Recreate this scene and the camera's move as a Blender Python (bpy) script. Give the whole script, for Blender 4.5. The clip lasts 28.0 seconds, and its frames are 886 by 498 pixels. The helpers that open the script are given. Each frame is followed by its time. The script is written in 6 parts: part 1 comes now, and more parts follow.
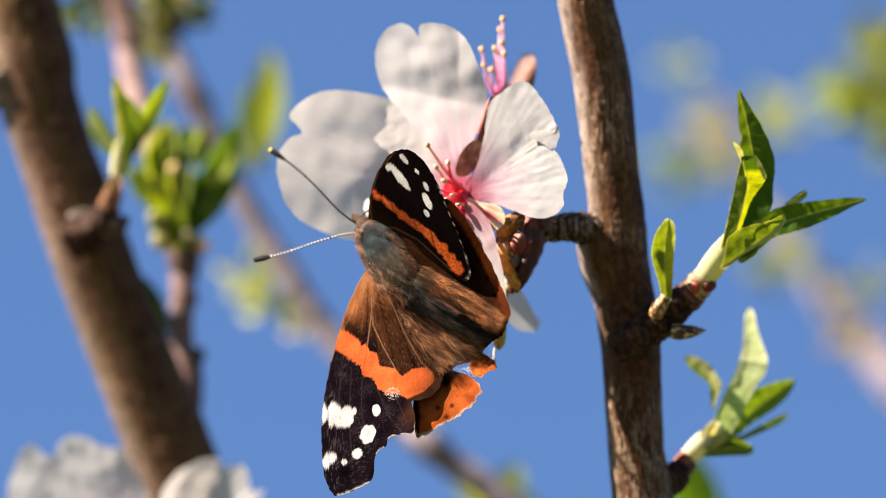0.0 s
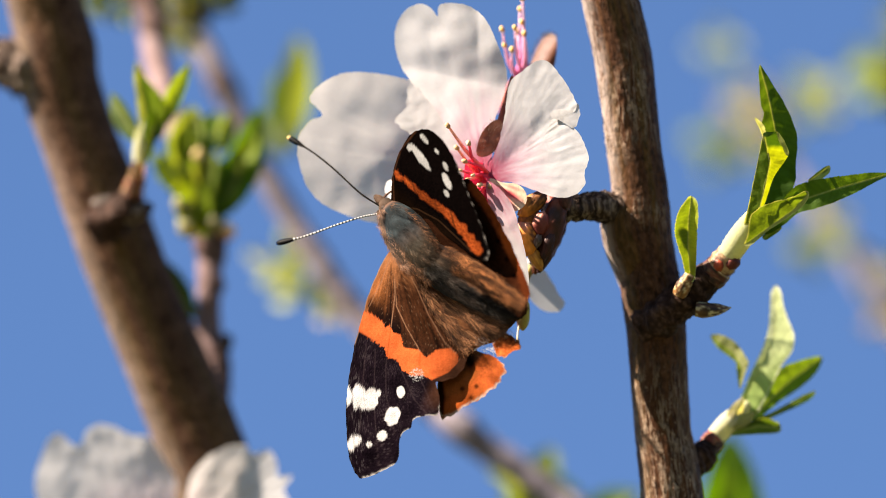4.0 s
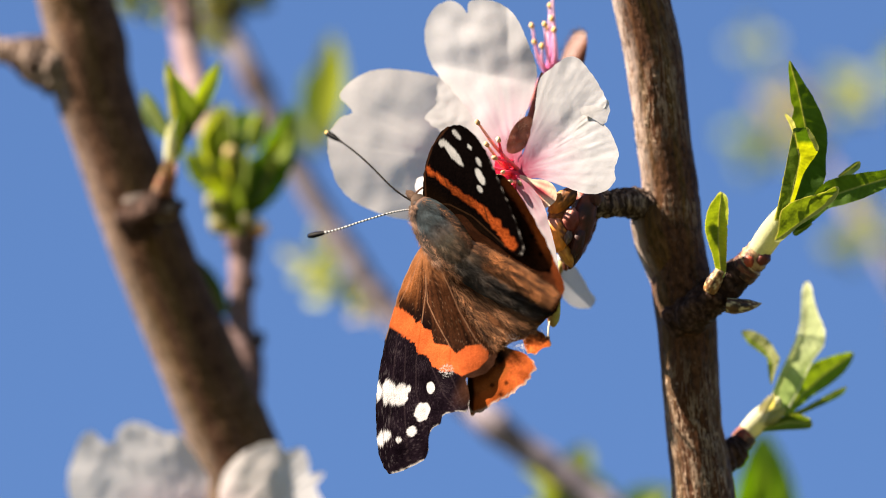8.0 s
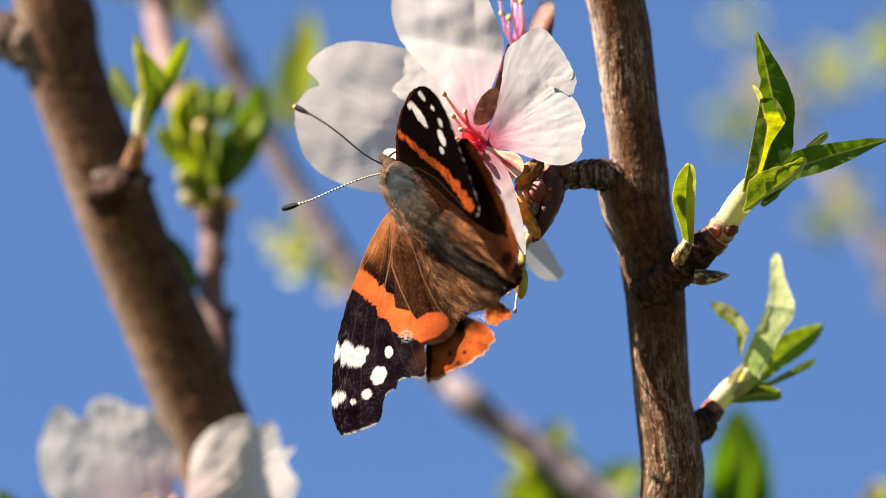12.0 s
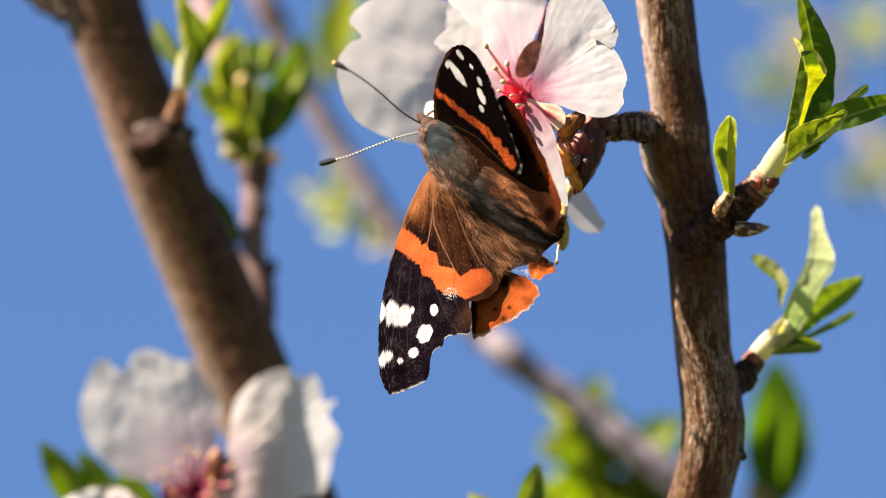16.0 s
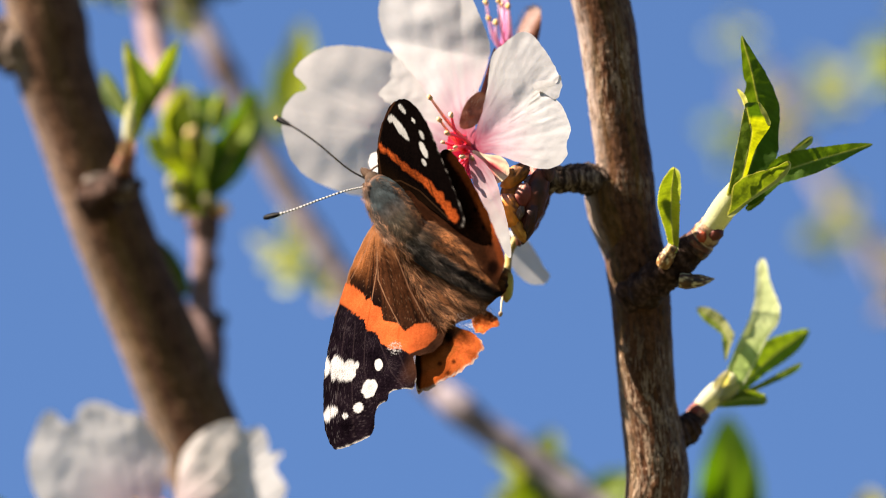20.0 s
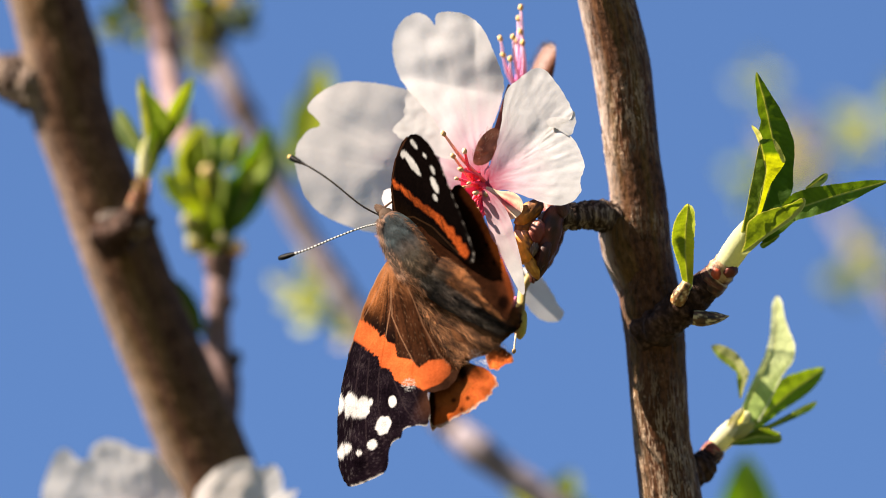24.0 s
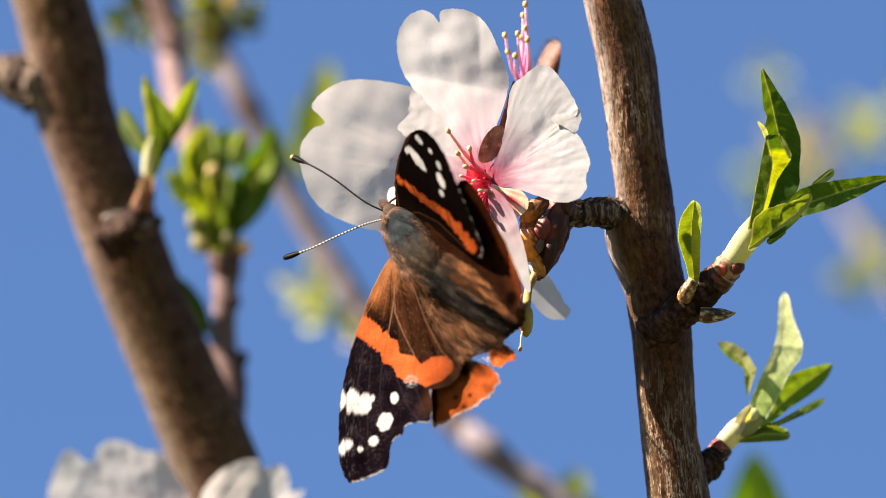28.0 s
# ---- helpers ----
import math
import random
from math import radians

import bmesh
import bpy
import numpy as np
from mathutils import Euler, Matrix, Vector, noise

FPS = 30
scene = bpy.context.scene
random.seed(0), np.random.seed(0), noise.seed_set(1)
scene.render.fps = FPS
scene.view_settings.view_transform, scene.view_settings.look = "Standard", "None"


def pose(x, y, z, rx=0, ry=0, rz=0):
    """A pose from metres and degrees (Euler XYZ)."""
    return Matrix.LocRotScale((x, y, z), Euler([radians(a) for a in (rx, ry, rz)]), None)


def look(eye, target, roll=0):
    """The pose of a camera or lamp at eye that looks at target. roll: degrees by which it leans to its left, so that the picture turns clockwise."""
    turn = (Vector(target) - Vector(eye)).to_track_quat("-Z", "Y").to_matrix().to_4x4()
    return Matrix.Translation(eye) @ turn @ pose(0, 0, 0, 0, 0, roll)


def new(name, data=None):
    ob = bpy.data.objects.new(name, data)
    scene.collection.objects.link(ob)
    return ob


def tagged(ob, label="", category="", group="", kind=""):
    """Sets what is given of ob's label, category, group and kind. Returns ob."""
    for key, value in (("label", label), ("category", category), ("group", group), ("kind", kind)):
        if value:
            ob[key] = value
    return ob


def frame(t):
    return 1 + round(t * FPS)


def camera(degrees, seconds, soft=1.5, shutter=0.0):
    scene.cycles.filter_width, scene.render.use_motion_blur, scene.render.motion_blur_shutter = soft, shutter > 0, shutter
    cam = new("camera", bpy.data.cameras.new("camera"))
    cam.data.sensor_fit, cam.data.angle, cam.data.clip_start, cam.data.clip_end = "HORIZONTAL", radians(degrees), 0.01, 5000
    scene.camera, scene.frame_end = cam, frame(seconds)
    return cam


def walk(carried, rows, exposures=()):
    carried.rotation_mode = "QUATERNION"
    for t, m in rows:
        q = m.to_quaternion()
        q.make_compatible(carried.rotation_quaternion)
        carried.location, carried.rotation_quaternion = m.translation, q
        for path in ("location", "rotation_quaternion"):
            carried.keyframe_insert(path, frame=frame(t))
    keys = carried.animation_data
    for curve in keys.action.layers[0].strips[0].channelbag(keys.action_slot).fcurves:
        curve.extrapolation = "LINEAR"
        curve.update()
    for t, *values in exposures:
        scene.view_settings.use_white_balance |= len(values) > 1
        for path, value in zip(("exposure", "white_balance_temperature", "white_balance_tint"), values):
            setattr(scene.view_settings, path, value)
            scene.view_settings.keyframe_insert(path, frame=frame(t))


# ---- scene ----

# Plan frame: x to the right, y away from the camera, z up across the view; it is tilted back by TILT.
TILT = 31.0
FRAME = pose(0, 0, 2.1, TILT, 0, 0)
REACH = 1.1                       # camera to the almond branch, metres
STEP = 7.353e-5                   # one step of the plan sheet, metres


def S(u, v, d=0.0):
    """A place on the plan sheet (u right, v down, in steps; 784, 441 is its middle), d millimetres behind the branch's plane."""
    g = STEP * (1 + d / 1000 / REACH)
    return Vector(((u - 784) * g, d / 1000, (441 - v) * g))


# ---- camera: seconds, eye x y z and aim x z in mm of the plan frame, lean in degrees ----
cam = camera(6.0, 28.0, soft=0.8)
cam.data.dof.use_dof = True
cam.data.dof.focus_distance = 1.083
cam.data.dof.aperture_fstop = 10.5
PATH = [
    (0, -0.01, -1100.00, 0.00, 0.008, 0.008, 0.000),
    (0.5, 0.59, -1099.72, 0.28, 0.210, -0.286, -0.207),
    (1, 1.94, -1099.23, 1.25, 0.173, -0.762, -0.269),
    (1.5, 3.88, -1097.37, -1.18, -0.162, -1.457, -0.340),
    (2, 4.85, -1097.17, -3.19, -0.900, -1.847, -0.361),
    (2.5, 5.74, -1097.98, -3.17, -1.207, -1.912, -0.375),
    (3, 5.45, -1097.51, -2.24, -1.541, -2.496, -0.452),
    (3.5, 9.05, -1094.88, -2.96, -2.282, -2.462, -0.653),
    (5.5, 14.51, -1094.23, -5.56, -4.339, -3.359, -0.948),
    (6, 14.76, -1094.10, -6.22, -5.120, -3.981, -0.964),
    (6.5, 14.15, -1094.58, -8.31, -6.274, -3.645, -0.945),
    (7, 15.56, -1094.49, -4.54, -7.386, -2.417, -0.949),
    (7.5, 15.80, -1095.39, -4.32, -7.368, -2.241, -1.014),
    (8, 15.72, -1094.25, -4.16, -6.876, -2.750, -0.978),
    (8.5, 15.54, -1095.64, -7.79, -6.271, -2.947, -0.874),
    (9, 17.62, -1093.31, -6.15, -5.873, -2.687, -1.007),
    (9.5, 16.58, -1095.76, -6.14, -5.362, -2.691, -0.922),
    (10, 19.16, -1094.50, -8.13, -3.810, -2.956, -0.997),
    (10.5, 19.67, -1095.48, -10.59, -2.955, -3.962, -0.907),
    (11, 22.14, -1094.53, -12.57, -2.023, -4.794, -0.984),
    (11.5, 24.55, -1092.87, -12.50, -2.164, -5.894, -1.123),
    (12, 25.55, -1092.25, -9.40, -2.745, -6.432, -1.152),
    (12.5, 22.53, -1095.49, -12.02, -2.614, -7.625, -1.104),
    (13, 25.31, -1092.96, -10.36, -2.992, -9.619, -1.294),
    (13.5, 26.78, -1090.02, -10.25, -3.751, -13.104, -1.226),
    (15.5, 23.27, -1096.26, -14.96, -7.264, -13.588, -1.120),
    (16, 22.35, -1096.44, -13.46, -8.284, -12.553, -1.095),
    (16.5, 22.39, -1096.33, -12.71, -8.825, -10.538, -1.018),
    (17, 21.50, -1098.87, -14.40, -7.239, -9.779, -0.932),
    (17.5, 25.58, -1096.61, -13.72, -5.501, -8.885, -0.879),
    (18, 28.32, -1096.82, -13.94, -4.570, -7.129, -0.918),
    (18.5, 28.71, -1097.16, -12.79, -3.118, -6.003, -0.934),
    (19, 32.11, -1095.66, -12.63, -1.855, -6.366, -1.064),
    (19.5, 33.42, -1095.59, -16.11, -1.191, -6.459, -1.052),
    (20, 34.50, -1095.16, -17.25, -0.934, -5.992, -1.005),
    (20.5, 33.51, -1095.41, -15.90, -0.798, -5.601, -1.053),
    (22.5, 36.22, -1091.08, -22.52, -1.758, -6.244, -1.052),
    (23, 39.31, -1090.27, -21.99, -1.860, -4.606, -1.112),
    (23.5, 38.56, -1092.00, -24.08, -2.121, -3.347, -1.017),
    (24, 39.95, -1091.46, -21.93, -2.620, -1.207, -0.877),
    (24.5, 39.96, -1087.05, -23.20, -2.160, -1.146, -1.031),
    (25, 40.67, -1078.98, -25.97, -2.258, -1.411, -1.007),
    (25.5, 42.98, -1083.94, -26.20, -2.739, -1.844, -1.124),
    (26, 43.12, -1093.10, -27.65, -3.385, -2.016, -1.092),
    (26.5, 44.21, -1085.67, -26.29, -3.448, -1.170, -1.123),
    (27, 43.07, -1086.54, -26.27, -3.528, -0.650, -1.101),
    (27.5, 42.99, -1086.54, -23.60, -3.295, -0.818, -1.140),
    (28, 41.94, -1087.29, -23.34, -3.334, -1.456, -1.166),

]
walk(cam, [(t, FRAME @ look((x / 1000, y / 1000, z / 1000), (ax / 1000, 0, az / 1000), lean)) for t, x, y, z, ax, az, lean in PATH],
     [(0.0, 2.75, 6950, 13), (13.5, 2.75, 6950, 13), (15.5, 2.79, 6950, 13), (17.0, 2.82, 6950, 13), (18.5, 2.81, 6950, 13), (20.0, 2.75, 6950, 13), (28.0, 2.76, 6950, 13)])

# ---- light ----
SUN_PLAN = Vector((-0.68, 0.01, 0.733)).normalized()     # towards the sun, plan frame
SUN = (FRAME.to_3x3() @ SUN_PLAN).normalized()
world = bpy.data.worlds.new("sky")
scene.world = world
world.use_nodes = True
wn = world.node_tree.nodes
sky = wn.new("ShaderNodeTexSky")
sky.sky_type, sky.sun_disc = "NISHITA", False
sky.sun_elevation, sky.sun_rotation = math.asin(SUN.z), math.atan2(SUN.x, SUN.y)
sky.altitude, sky.air_density, sky.dust_density, sky.ozone_density = 800, 1.0, 0.0, 8.9
world.node_tree.links.new(sky.outputs[0], wn["Background"].inputs[0])
wn["Background"].inputs[1].default_value = 0.0325
sun = new("sun", bpy.data.lights.new("sun", "SUN"))
sun.data.energy, sun.data.angle, sun.data.color = 5.0, radians(0.5), (1.0, 0.90, 0.77)
sun.matrix_world = look(SUN * 5, (0, 0, 0))


# ---- materials ----
def node_mat(name):
    m = bpy.data.materials.new(name)
    m.use_nodes = True
    t = m.node_tree
    return m, t.nodes, t.links, t.nodes["Principled BSDF"]


def noise_node(n, l, scale, stretch=(1, 1, 1), detail=5.0, rough=0.6, src="Object"):
    c = n.new("ShaderNodeTexCoord")
    mp = n.new("ShaderNodeMapping")
    mp.inputs["Scale"].default_value = stretch
    l.new(c.outputs[src], mp.inputs[0])
    x = n.new("ShaderNodeTexNoise")
    x.inputs["Scale"].default_value, x.inputs["Detail"].default_value, x.inputs["Roughness"].default_value = scale, detail, rough
    l.new(mp.outputs[0], x.inputs[0])
    return x


def ramp(n, l, fac, stops):
    r = n.new("ShaderNodeValToRGB")
    e = r.color_ramp.elements
    while len(e) < len(stops):
        e.new(0.5)
    for k, (p, c) in zip(e, stops):
        k.position, k.color = p, (*c, 1)
    l.new(fac, r.inputs[0])
    return r


def mix(n, l, a, b, fac, mode="MIX"):
    x = n.new("ShaderNodeMix")
    x.data_type, x.blend_type = "RGBA", mode
    for sock, val in ((x.inputs[0], fac), (x.inputs[6], a), (x.inputs[7], b)):
        if isinstance(val, (int, float)):
            sock.default_value = val
        elif isinstance(val, tuple):
            sock.default_value = (*val, 1)
        else:
            l.new(val, sock)
    return x.outputs[2]


def bump(n, l, b, height, dist, strength=1.0, under=None):
    x = n.new("ShaderNodeBump")
    x.inputs["Strength"].default_value, x.inputs["Distance"].default_value = strength, dist
    l.new(height, x.inputs["Height"])
    if under:
        l.new(under.outputs[0], x.inputs["Normal"])
    if b:
        l.new(x.outputs[0], b.inputs["Normal"])
    return x


def bark_mat(name, dark, mid, light, lift=0.55, rough=0.8, streak=0.22, flakes=0.6, relief=0.00008, pale=None, gilt=0.0, olive=0.0, gloss=0.04, lit_silver=0.0, ribs=0.0, side=(0.0, 0.0), reach=(1.0, 2.0)):
    """Bark with streaks along the limb, larger patches, pale flakes, short cross marks and fine cracks; its grain follows the limb's own 'grain' layer."""
    m, n, l, b = node_mat(name)
    g = n.new("ShaderNodeAttribute")
    g.attribute_name = "grain"

    def tex(scale, stretch, detail, roughness):
        mp = n.new("ShaderNodeMapping")
        mp.inputs["Scale"].default_value = stretch
        l.new(g.outputs["Vector"], mp.inputs[0])
        x = n.new("ShaderNodeTexNoise")
        x.inputs["Scale"].default_value, x.inputs["Detail"].default_value, x.inputs["Roughness"].default_value = scale, detail, roughness
        l.new(mp.outputs[0], x.inputs[0])
        return x
    a = tex(1700, (1, streak, 1), 6, 0.6)
    c = tex(170, (1, 0.35, 1), 4, 0.6)
    f = tex(2300, (0.9, 0.45, 0.9), 8, 0.72)
    k = tex(1500, (1, 0.03, 1), 2, 0.5)
    h = tex(1300, (1, 0.30, 1), 4, 0.6)
    w = tex(900, (0.35, 1.6, 0.35), 3, 0.6)
    base = ramp(n, l, a.outputs[0], [(0.34, dark), (0.50, mid), (0.66, light)])
    big = ramp(n, l, c.outputs[0], [(0.36, (0.58, 0.54, 0.50)), (0.62, (1, 1, 1))])
    flake = ramp(n, l, f.outputs[0], [(lift, (0, 0, 0)), (lift + 0.10, (1, 1, 1))])
    gold = ramp(n, l, k.outputs[0], [(0.60, (0, 0, 0)), (0.66, (1, 1, 1))])
    mark = ramp(n, l, w.outputs[0], [(0.60, (1, 1, 1)), (0.68, (0.55, 0.50, 0.46))])
    col = mix(n, l, base.outputs[0], big.outputs[0], 0.85, "MULTIPLY")
    col = mix(n, l, col, mark.outputs[0], 0.7, "MULTIPLY")
    pale = pale or tuple(min(0.55, x * 1.5 + 0.03) for x in light)
    bare = ramp(n, l, tex(75, (1, 1.0, 1), 3, 0.5).outputs[0], [(0.46, (0.04, 0.04, 0.04)), (0.58, (1, 1, 1))])
    col = mix(n, l, col, pale, mix(n, l, (0, 0, 0), mix(n, l, flake.outputs[0], bare.outputs[0], 1.0, "MULTIPLY"), flakes))
    col = mix(n, l, col, (light[0] * 1.35, light[1] * 1.35, light[2] * 0.7), mix(n, l, (0, 0, 0), gold.outputs[0], gilt))
    if olive:
        o = tex(420, (1, 0.05, 1), 2, 0.5)
        moss = ramp(n, l, o.outputs[0], [(0.52, (0, 0, 0)), (0.64, (1, 1, 1))])
        col = mix(n, l, col, (0.105, 0.075, 0.016), mix(n, l, (0, 0, 0), moss.outputs[0], olive))
    if ribs:
        rib = ramp(n, l, tex(950, (1, 0.12, 1), 4, 0.65).outputs[0], [(0.455, (0, 0, 0)), (0.50, (1, 1, 1)), (0.545, (0, 0, 0))])
        lit = mix(n, l, rib.outputs[0], bare.outputs[0], 1.0, "MULTIPLY")
        col = mix(n, l, col, pale, mix(n, l, (0, 0, 0), lit, ribs))
    if lit_silver:
        # loose silvery skin along one side of the limb, paled and widened to paint that side's sunlight
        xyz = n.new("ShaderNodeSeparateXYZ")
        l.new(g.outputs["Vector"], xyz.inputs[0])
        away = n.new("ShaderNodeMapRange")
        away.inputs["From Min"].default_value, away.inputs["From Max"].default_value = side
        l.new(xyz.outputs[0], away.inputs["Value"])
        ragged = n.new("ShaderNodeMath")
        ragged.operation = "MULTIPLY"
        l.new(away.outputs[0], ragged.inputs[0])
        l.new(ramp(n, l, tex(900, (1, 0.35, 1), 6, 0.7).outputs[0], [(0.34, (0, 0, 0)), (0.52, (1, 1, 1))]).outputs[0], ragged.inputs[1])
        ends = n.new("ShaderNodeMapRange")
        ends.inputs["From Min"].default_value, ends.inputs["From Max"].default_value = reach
        ends.inputs["To Min"].default_value, ends.inputs["To Max"].default_value = lit_silver, lit_silver * 0.12
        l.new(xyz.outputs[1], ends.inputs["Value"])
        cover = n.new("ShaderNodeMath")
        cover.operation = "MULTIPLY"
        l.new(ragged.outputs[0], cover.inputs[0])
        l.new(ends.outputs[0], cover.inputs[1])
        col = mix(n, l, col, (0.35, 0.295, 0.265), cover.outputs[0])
    l.new(col, b.inputs["Base Color"])
    b.inputs["Roughness"].default_value = rough
    b.inputs["Specular IOR Level"].default_value = gloss
    low = bump(n, l, None, h.outputs[0], relief * 3, 1.0)
    if ribs:
        low = bump(n, l, None, rib.outputs[0], 0.00016, 1.0, low)
    bump(n, l, b, f.outputs[0], relief * 1.6, 0.8, low)
    return m


def attr_mat(name, trans=0.0, rough=0.6, grain=0.12, scale=2500, stretch=(1, 1, 1), relief=0.00006, spec=0.3, warm=(1, 1, 1), gain=1.0):
    """Colour from the mesh's own 'tone' layer with fine grain; trans: the share of light that passes through the sheet."""
    m, n, l, b = node_mat(name)
    at = n.new("ShaderNodeAttribute")
    at.attribute_name = "tone"
    g = noise_node(n, l, scale, stretch, 5, 0.65)
    g2 = noise_node(n, l, scale * 0.12, (1, 1, 1), 3, 0.55)
    lo = 1 - grain
    r1 = ramp(n, l, g.outputs[0], [(0.3, (lo, lo, lo)), (0.7, (1, 1, 1))])
    r2 = ramp(n, l, g2.outputs[0], [(0.3, (lo, lo, lo)), (0.65, (1, 1, 1))])
    col = mix(n, l, at.outputs["Color"], r1.outputs[0], 1.0, "MULTIPLY")
    col = mix(n, l, col, r2.outputs[0], 1.0, "MULTIPLY")
    col = mix(n, l, col, (gain, gain, gain), 1.0, "MULTIPLY")
    l.new(col, b.inputs["Base Color"])
    b.inputs["Roughness"].default_value, b.inputs["Specular IOR Level"].default_value = rough, spec
    bm_ = bump(n, l, b, g.outputs[0], relief, 0.8)
    if trans:
        tr = n.new("ShaderNodeBsdfTranslucent")
        l.new(mix(n, l, col, warm, 1.0, "MULTIPLY"), tr.inputs[0])
        l.new(bm_.outputs[0], tr.inputs["Normal"])
        ms = n.new("ShaderNodeMixShader")
        ms.inputs[0].default_value = trans
        l.new(b.outputs[0], ms.inputs[1])
        l.new(tr.outputs[0], ms.inputs[2])
        l.new(ms.outputs[0], n["Material Output"].inputs[0])
    return m


# the two main barks have their sunward side painted paler with silvery skin
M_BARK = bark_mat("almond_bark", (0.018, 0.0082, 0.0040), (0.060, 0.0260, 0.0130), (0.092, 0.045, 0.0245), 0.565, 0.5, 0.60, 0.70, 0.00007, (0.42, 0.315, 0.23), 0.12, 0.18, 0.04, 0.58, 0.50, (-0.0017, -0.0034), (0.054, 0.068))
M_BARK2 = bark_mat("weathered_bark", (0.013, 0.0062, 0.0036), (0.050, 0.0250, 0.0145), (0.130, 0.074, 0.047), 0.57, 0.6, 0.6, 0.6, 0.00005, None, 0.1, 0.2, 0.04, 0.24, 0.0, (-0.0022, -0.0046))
M_SPUR = bark_mat("spur_bark", (0.009, 0.005, 0.003), (0.036, 0.022, 0.016), (0.24, 0.185, 0.150), 0.50, 0.6, 1.0, 0.75, 0.00022)
M_SPUR2 = bark_mat("dark_spur_bark", (0.009, 0.0045, 0.003), (0.026, 0.013, 0.009), (0.070, 0.040, 0.030), 0.59, 0.55, 1.0, 0.5, 0.00016)
M_TWIG = bark_mat("young_twig_bark", (0.09, 0.056, 0.054), (0.165, 0.112, 0.110), (0.225, 0.17, 0.168), 0.62, 0.6, 0.6)
M_FAR = bark_mat("back_branch_bark", (0.075, 0.060, 0.068), (0.165, 0.140, 0.158), (0.27, 0.245, 0.275), 0.62)
M_PETAL = attr_mat("petal", 0.50, 0.6, 0.05, 2600, (1, 1, 1), 0.000025, 0.25, (1.0, 0.97, 0.95), 0.50)
M_LEAF = attr_mat("young_leaf", 0.56, 0.52, 0.16, 1800, (1, 1, 1), 0.00008, 0.15, (1.5, 1.42, 0.45), 0.55)
M_DOWN = attr_mat("downy_leaf", 0.38, 0.75, 0.14, 2200, (1, 1, 1), 0.00008, 0.15, (1.2, 1.2, 0.7), 0.76)
M_SCALE = attr_mat("bud_scale", 0.12, 0.55, 0.3, 1800, (1, 1, 0.5), 0.0001, 0.3)
M_STAMEN = attr_mat("stamen", 0.25, 0.5, 0.1, 3000)
M_WING = attr_mat("wing_scales", 0.04, 0.8, 0.32, 5200, (1, 1, 1), 0.00008, 0.0, (1.2, 0.9, 0.7), 0.62)
M_FUR = attr_mat("body_fur", 0.0, 0.8, 0.35, 6000, (1, 1, 1), 0.00008, 0.05, (1, 1, 1), 1.05)
M_CHITIN = attr_mat("antenna", 0.0, 0.5, 0.2, 6000, (1, 1, 1), 0.00003, 0.03)


# ---- building helpers ----
ORIGIN = {}


def thing(name, label, category, at, group="", kind=""):
    ob = new(name)
    ob.empty_display_size = 0.005
    ORIGIN[ob] = S(*at)
    ob.matrix_world = FRAME @ Matrix.Translation(S(*at))
    return tagged(ob, label, category, group, kind)


def part(name, data, material, parent, label=""):
    """data: vertices in the plan frame, faces and, if any, tones. One mesh object under a thing or a part of it."""
    verts, faces, tones = data
    o = ORIGIN[parent]
    me = bpy.data.meshes.new(name)
    me.from_pydata([v - o for v in verts], [], faces)
    if tones is not None:
        lay = me.color_attributes.new("tone", "FLOAT_COLOR", "POINT")
        flat = np.ones((len(verts), 4), dtype=np.float32)
        flat[:, :3] = np.clip(np.array(tones, dtype=np.float32), 0, 1)
        lay.data.foreach_set("color", flat.ravel())
    me.polygons.foreach_set("use_smooth", [True] * len(me.polygons))
    me.materials.append(material)
    me.update()
    ob = new(name, me)
    ob.parent = parent
    ORIGIN[ob] = o
    return tagged(ob, label)


def curve(points, count):
    """A Catmull-Rom curve through points of any dimension, sampled evenly in its parameter."""
    p = np.array(points, dtype=float)
    p = np.vstack([2 * p[0] - p[1], p, 2 * p[-1] - p[-2]])
    out = []
    for s in np.linspace(0, len(p) - 3 - 1e-6, count):
        i = int(s)
        t = s - i
        a, b, c, d = p[i:i + 4]
        out.append(0.5 * (2 * b + (c - a) * t + (2 * a - 5 * b + 4 * c - d) * t * t + (3 * b - a - 3 * c + d) * t ** 3))
    return np.array(out)


def loop_curve(points, per=8):
    p = np.array(points, dtype=float)
    k = len(p)
    out = []
    for i in range(k):
        a, b, c, d = p[i - 1], p[i], p[(i + 1) % k], p[(i + 2) % k]
        for t in np.arange(per) / per:
            out.append(0.5 * (2 * b + (c - a) * t + (2 * a - 5 * b + 4 * c - d) * t * t + (3 * b - a - 3 * c + d) * t ** 3))
    return np.array(out)


TUBE_UV = []         # grain places of the newest limb: round it and along it, metres


